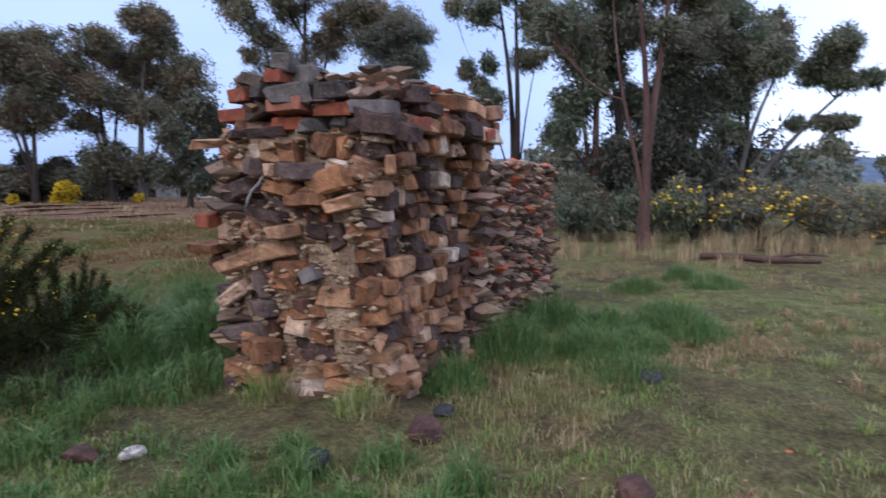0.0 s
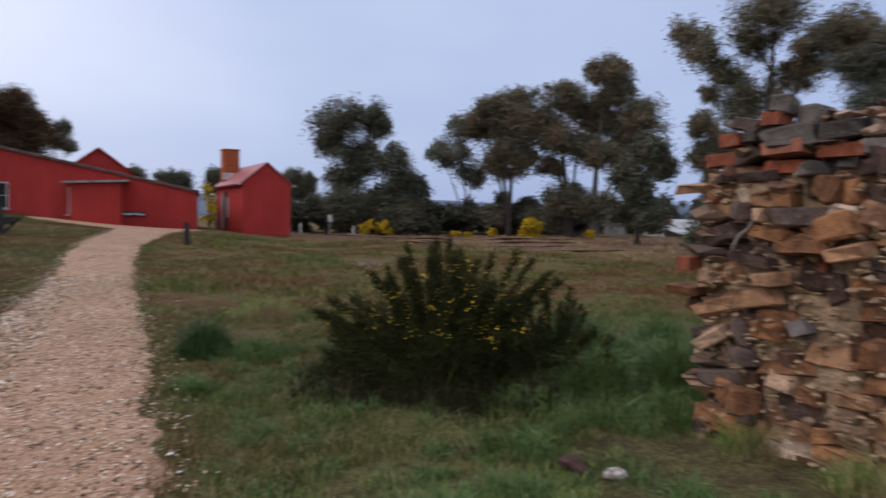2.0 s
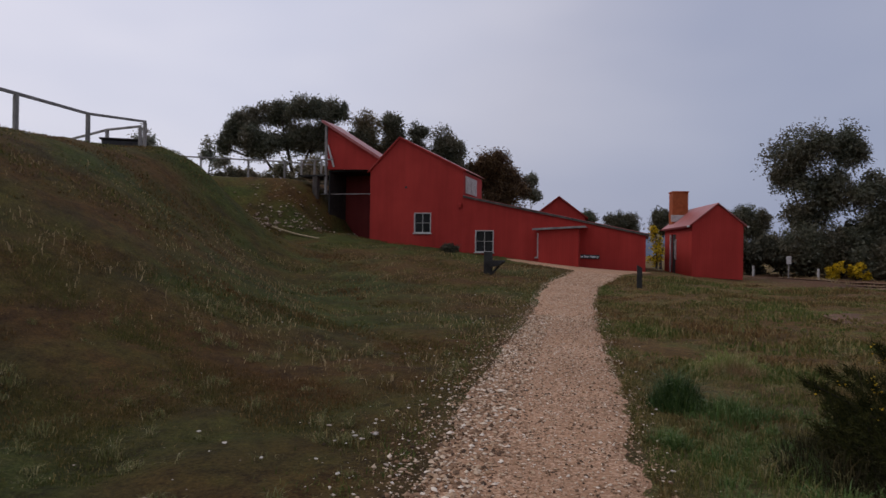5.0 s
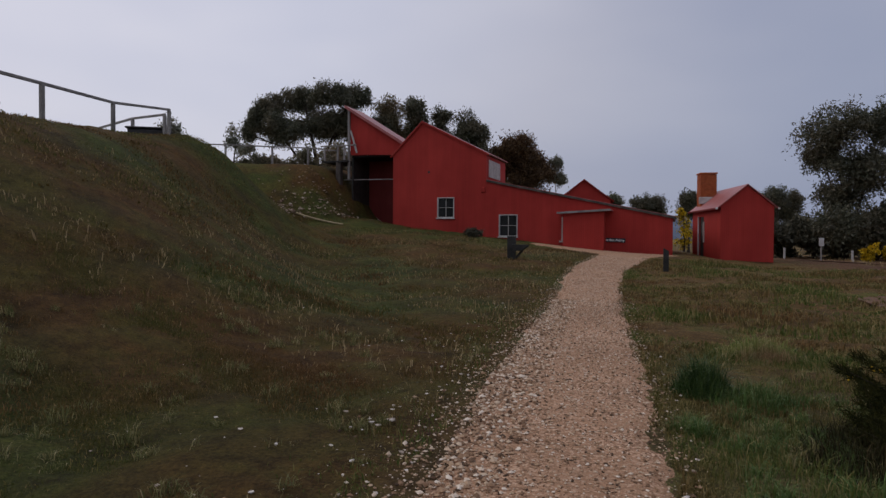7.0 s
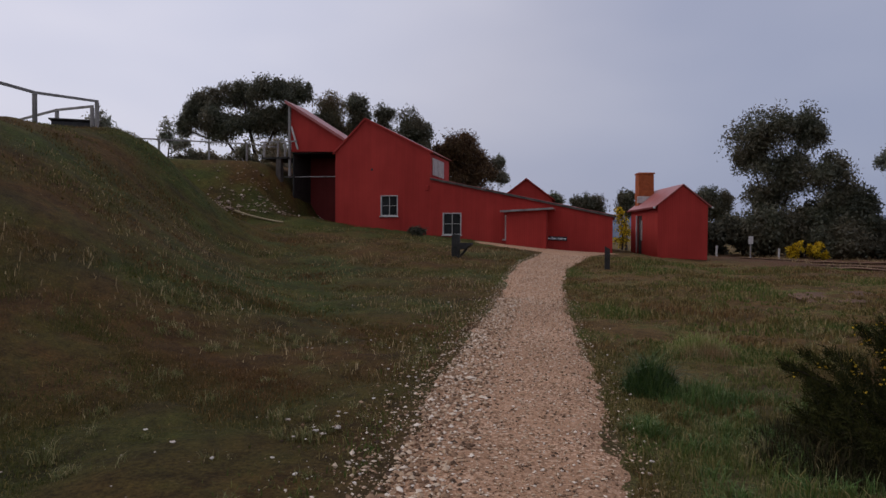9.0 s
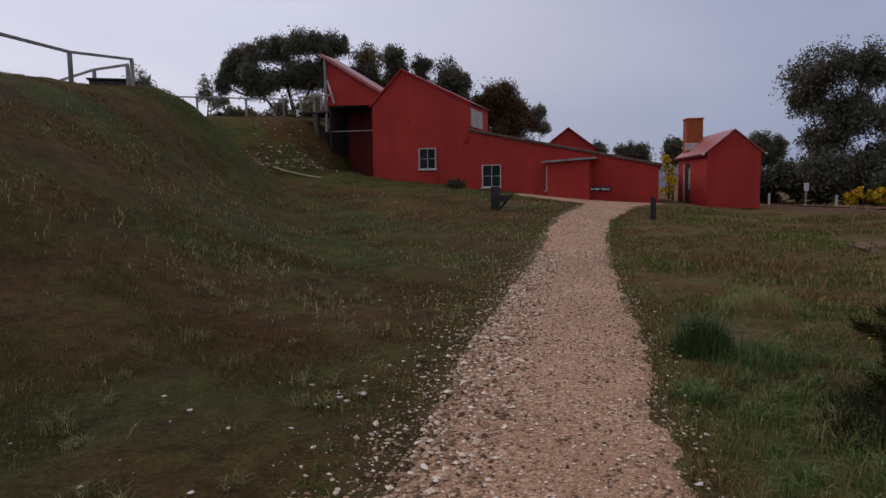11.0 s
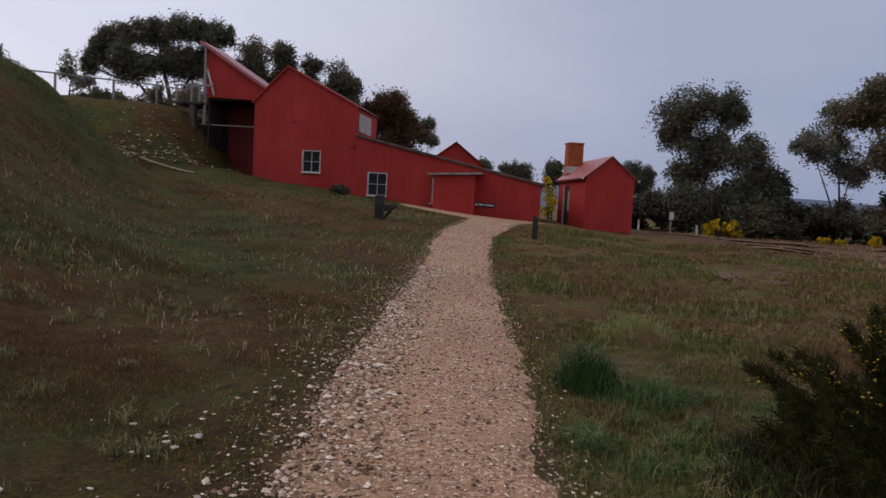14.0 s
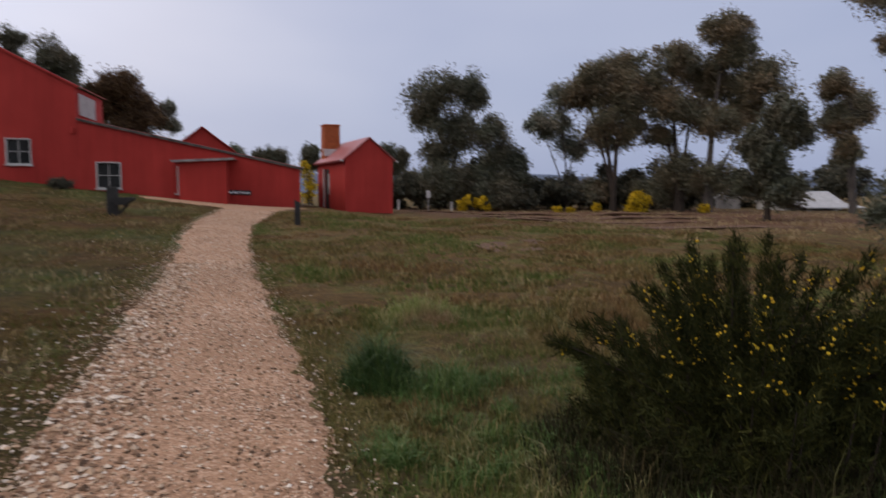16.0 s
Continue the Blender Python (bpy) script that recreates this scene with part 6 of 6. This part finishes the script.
    tagged(part_np("top_rubble", *rocks_np(r2, pos, r2.uniform(0.07, 0.17, n), 0.6), M["rubble"], root, "brown rubble on the broken top"), kind="stuff")
    n = 1100
    zz = r2.uniform(0.02, 1.5, n)
    fr = r2.random(n) < 0.42
    ux = r2.uniform(0.06, fw - 0.06, n)
    uy = -r2.uniform(0.1, dp, n)
    rx_ = 0.10 * np.sin(zz * 2.2 + 0.5) + 0.10 * np.exp(-((zz - 1.0) / 0.35) ** 2)
    pos = np.where(fr[:, None], np.stack([ux, r2.uniform(-0.10, -0.01, n), zz], 1), np.stack([rx_ + r2.uniform(0.0, 0.09, n), uy, zz], 1))
    tagged(part_np("mortar_lump", *rocks_np(r2, pos, r2.uniform(0.028, 0.075, n), 0.7), M["mortar"], root, "lumps of tan mortar in the joints"), kind="stuff")
    # dead root hanging on the face
    part_np("dead_root", *tubes_np([([(0.84, 0.02, 1.10), (0.80, 0.05, 1.14), (0.78, 0.04, 1.19), (0.72, 0.06, 1.22), (0.70, 0.04, 1.27)], [0.006, 0.009, 0.008, 0.008, 0.004])], 6), M["bark_pale"], root, "pale dead root", True)
    tagged(root, "crumbling rubble stone pier and low wall capped with red brick", "ruin")


build_ruin()


# ---- grass ----
def patchy(x, y, s):
    """Soft patches over the ground, 0 to 1."""
    return 0.5 + 0.25 * (np.sin(x * 1.3 + s + 1.7 * np.sin(y * 0.7 + s)) + np.sin(y * 1.6 - s + 1.4 * np.sin(x * 0.9 + 2 * s)))


def grass_field(name, rng, n, xr, yr, per, spread, length, width, mat, label, lean=0.7, bald=0.35):
    """Tufts of blades, long in some patches and nearly bare in others."""
    k = n // per
    cx, cy = rng.uniform(*xr, k), rng.uniform(*yr, k)
    pt = patchy(cx, cy, length * 40)
    grow = (0.45 + 1.0 * pt ** 1.5) * rng.uniform(0.5, 1.35, k)
    live = rng.random(k) < smooth(0.0, bald * 2, pt) * 0.8 + 0.2
    cx, cy, grow = cx[live], cy[live], grow[live]
    x = np.repeat(cx, per) + rng.normal(0, spread, len(cx) * per) * np.repeat(grow, per)
    y = np.repeat(cy, per) + rng.normal(0, spread, len(cx) * per) * np.repeat(grow, per)
    size = np.repeat(grow, per)
    l, r = path_edges(y)
    keep = (x < l + 0.03 - rng.exponential(0.10, len(x))) | (x > r - 0.05 + rng.exponential(0.08, len(x)))
    keep &= ~((x > 3.1) & (x < 7.1) & (y > 2.12 + (x - 3.1) * 0.1) & (y < 3.6 + (x - 3.1) * 0.1))
    # grass is left out of the gorse's skirts, which are coloured for shade
    keep &= ((x - 2.2) / 1.15) ** 2 + ((y - 4.75) / 0.8) ** 2 > 1 + 0.35 * np.sin(5 * x + 3 * y)
    x, y, size = x[keep], y[keep], size[keep]
    ob = part_np(name, *blades_np(rng, x, y, ground_z(x, y) - 0.03, length * size, width, lean), M[mat])
    return tagged(ob, label, "grass", kind="stuff")


g_ = np.random.default_rng(21)
grass_field("grass", g_, 56000, (-0.4, 7.0), (0.6, 3.6), 24, 0.045, 0.065, 0.0042, "grass", "short green and straw-coloured grass by the ruin", 1.0, 0.1)
grass_field("grass", g_, 84000, (-0.3, 6.5), (3.4, 9.0), 18, 0.055, 0.11, 0.006, "grass_mid", "short green and rusty grass by the path", 0.95, 0.2)
grass_field("grass", g_, 44000, (1.0, 12.5), (-3.0, 3.5), 24, 0.05, 0.07, 0.006, "grass", "thin short grass on stony ground", 1.0, 0.15)
grass_field("grass", g_, 60000, (-7.5, -1.2), (1.4, 11.0), 16, 0.055, 0.06, 0.0050, "grass_dark", "dull brown-green turf on the bank", 1.1, 0.25)
grass_field("grass", g_, 48000, (-5.5, -1.4), (1.5, 6.6), 6, 0.05, 0.04, 0.005, "grass_dark", "fine short dead turf on the bank", 1.4, 0.05)
grass_field("grass", g_, 52000, (-17.0, -1.8), (8.0, 31.0), 7, 0.16, 0.07, 0.020, "grass_dark", "dull brown-green grass on the hillside", 1.2, 0.08)
grass_field("grass", g_, 80000, (-0.5, 13.0), (8.0, 26.0), 16, 0.11, 0.12, 0.020, "grass_mid", "rough grass in the field", 0.95, 0.15)
grass_field("grass", g_, 14000, (10.0, 34.0), (16.0, 46.0), 14, 0.25, 0.16, 0.03, "straw", "thin dry grass in the scraped field", 0.7)
grass_field("dry_grass", g_, 13000, (-11.0, -1.9), (6.5, 27.0), 5, 0.12, 0.11, 0.012, "straw", "thin straw-coloured grass on the hillside", 1.0, 0.3)
grass_field("dry_grass", g_, 9000, (10.2, 14.5), (-2.5, 4.5), 26, 0.05, 0.34, 0.007, "straw", "tall straw-coloured dry grass at the grove's edge", 0.4)


def edge_grass(n):
    """Short grass creeping over both edges of the path."""
    rng = np.random.default_rng(6)
    y = 1.0 + 23 * rng.random(n) ** 1.3
    l, r = path_edges(y)
    ragged = 0.08 * np.sin(y * 3.1) + 0.06 * np.sin(y * 7.7 + 1)
    right_side = rng.random(n) < 0.65
    x = np.where(right_side, r + ragged * 0.6 - 0.04 + rng.exponential(0.13, n), l - 0.12 + ragged - rng.exponential(0.25, n))
    ob = part_np("edge_grass", *blades_np(rng, x, y, ground_z(x, y) - 0.02, 0.05 + 0.03 * rng.random(n), 0.006 + 0.0005 * y, 1.1), M["grass_mid"])
    tagged(ob, "short grass creeping over the path's edges", "grass", kind="stuff")


edge_grass(22000)


def tussock(x, y, r, h, n, mat, seed, label):
    rng = np.random.default_rng(seed)
    a, d = rng.uniform(0, 2 * np.pi, n), r * rng.random(n) ** 0.7
    px, py = x + d * np.cos(a), y + d * np.sin(a)
    v, f = blades_np(rng, px - x, py - y, ground_z(px, py) - gz(x, y) - 0.03, h * (1.05 - 0.8 * (d / r) ** 2) * rng.uniform(0.5, 1.2, n), 0.006, 1.0)
    ob = part_np("grass_tussock", v, f, M[mat])
    ob.location = (x, y, gz(x, y))
    tagged(ob, label, "grass tussock")


tussock(0.50, 6.45, 0.26, 0.40, 2600, "tussock", 1, "dense dark green grass tussock by the path")
tussock(0.90, 6.25, 0.34, 0.24, 1300, "lush", 2, "low dark green grass tussock")
tussock(1.3, 8.6, 0.45, 0.30, 1800, "grass", 3, "loose green grass tussock in the field")
tussock(3.35, 5.0, 0.55, 0.52, 4200, "lush", 4, "tall lush green grass beside the ruin")
tussock(3.0, 4.2, 0.35, 0.42, 2200, "lush", 5, "tall lush green grass beside the ruin")
tussock(4.6, 2.2, 0.35, 0.36, 1700, "lush", 6, "green grass growing against the low wall")
tussock(5.6, 2.3, 0.4, 0.34, 1700, "lush", 7, "green grass growing against the low wall")
tussock(3.05, 2.35, 0.2, 0.26, 900, "grass", 8, "grass tuft at the foot of the ruin")
tussock(3.05, 2.95, 0.2, 0.26, 900, "grass", 9, "grass tuft at the foot of the ruin")
tussock(3.75, 2.2, 0.22, 0.26, 900, "lush", 10, "grass tuft at the foot of the ruin")
# undergrowth round the gorse, its shade carried by the dark blades
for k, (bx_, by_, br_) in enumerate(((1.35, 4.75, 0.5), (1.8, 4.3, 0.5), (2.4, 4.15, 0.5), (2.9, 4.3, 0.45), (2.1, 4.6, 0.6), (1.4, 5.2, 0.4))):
    tussock(bx_, by_, br_, 0.28, 1500, "gorse_skirt", 11 + k, "undergrowth at the foot of the gorse, the bush's shade in its colour")


def tuft_field(rng, n, xr, yr, rr, hr, blades, mat, label):
    """Many small tufts too many to count, as one sheet of blades."""
    cx, cy = rng.uniform(*xr, n), rng.uniform(*yr, n)
    l, r = path_edges(cy)
    clear = (cx < l - 0.1) | (cx > r + 0.1)
    cx, cy = cx[clear], cy[clear]
    n = len(cx)
    size, tall = np.repeat(rng.uniform(*rr, n), blades), np.repeat(rng.uniform(*hr, n), blades)
    a, d = rng.uniform(0, 2 * np.pi, n * blades), rng.random(n * blades) ** 0.7
    px, py = np.repeat(cx, blades) + size * d * np.cos(a), np.repeat(cy, blades) + size * d * np.sin(a)
    ob = part_np("grass_tufts", *blades_np(rng, px, py, ground_z(px, py) - 0.03, tall * (1.05 - 0.75 * d ** 2), 0.0055, 1.05), M[mat])
    tagged(ob, label, "grass", kind="stuff")


f_ = np.random.default_rng(8)
tuft_field(f_, 17, (3.9, 8.9), (1.15, 2.15), (0.18, 0.38), (0.16, 0.32), 900, "lush", "green grass clumps on the slope below the wall")
tuft_field(f_, 12, (3.0, 4.6), (3.9, 5.6), (0.2, 0.4), (0.3, 0.5), 1100, "lush", "tall lush green grass beside the ruin")
tuft_field(f_, 26, (0.7, 3.0), (0.9, 3.6), (0.08, 0.2), (0.12, 0.24), 260, "lush", "small green grass tufts below the ruin")
tuft_field(f_, 170, (0.6, 7.5), (-1.6, 3.4), (0.03, 0.12), (0.05, 0.15), 90, "grass", "small mixed grass tufts on the flat")
tuft_field(f_, 90, (0.8, 8.5), (-1.8, 2.1), (0.03, 0.11), (0.05, 0.14), 80, "straw", "dry straw-coloured grass tufts on the flat")
tuft_field(f_, 120, (-6.0, -1.5), (2.7, 9.0), (0.04, 0.15), (0.06, 0.15), 70, "pale_tuft", "small pale grass tufts on the bank")
tuft_field(f_, 150, (0.25, 2.4), (2.0, 6.6), (0.05, 0.20), (0.07, 0.18), 130, "lush", "green grass tufts between the path and the gorse")
tuft_field(f_, 70, (2.2, 4.6), (3.4, 4.4), (0.08, 0.2), (0.14, 0.3), 160, "lush", "lush green grass below the gorse and the ruin")
tuft_field(f_, 110, (0.2, 3.5), (3.4, 11.0), (0.04, 0.16), (0.07, 0.17), 80, "pale_tuft", "small pale grass tufts beside the path")
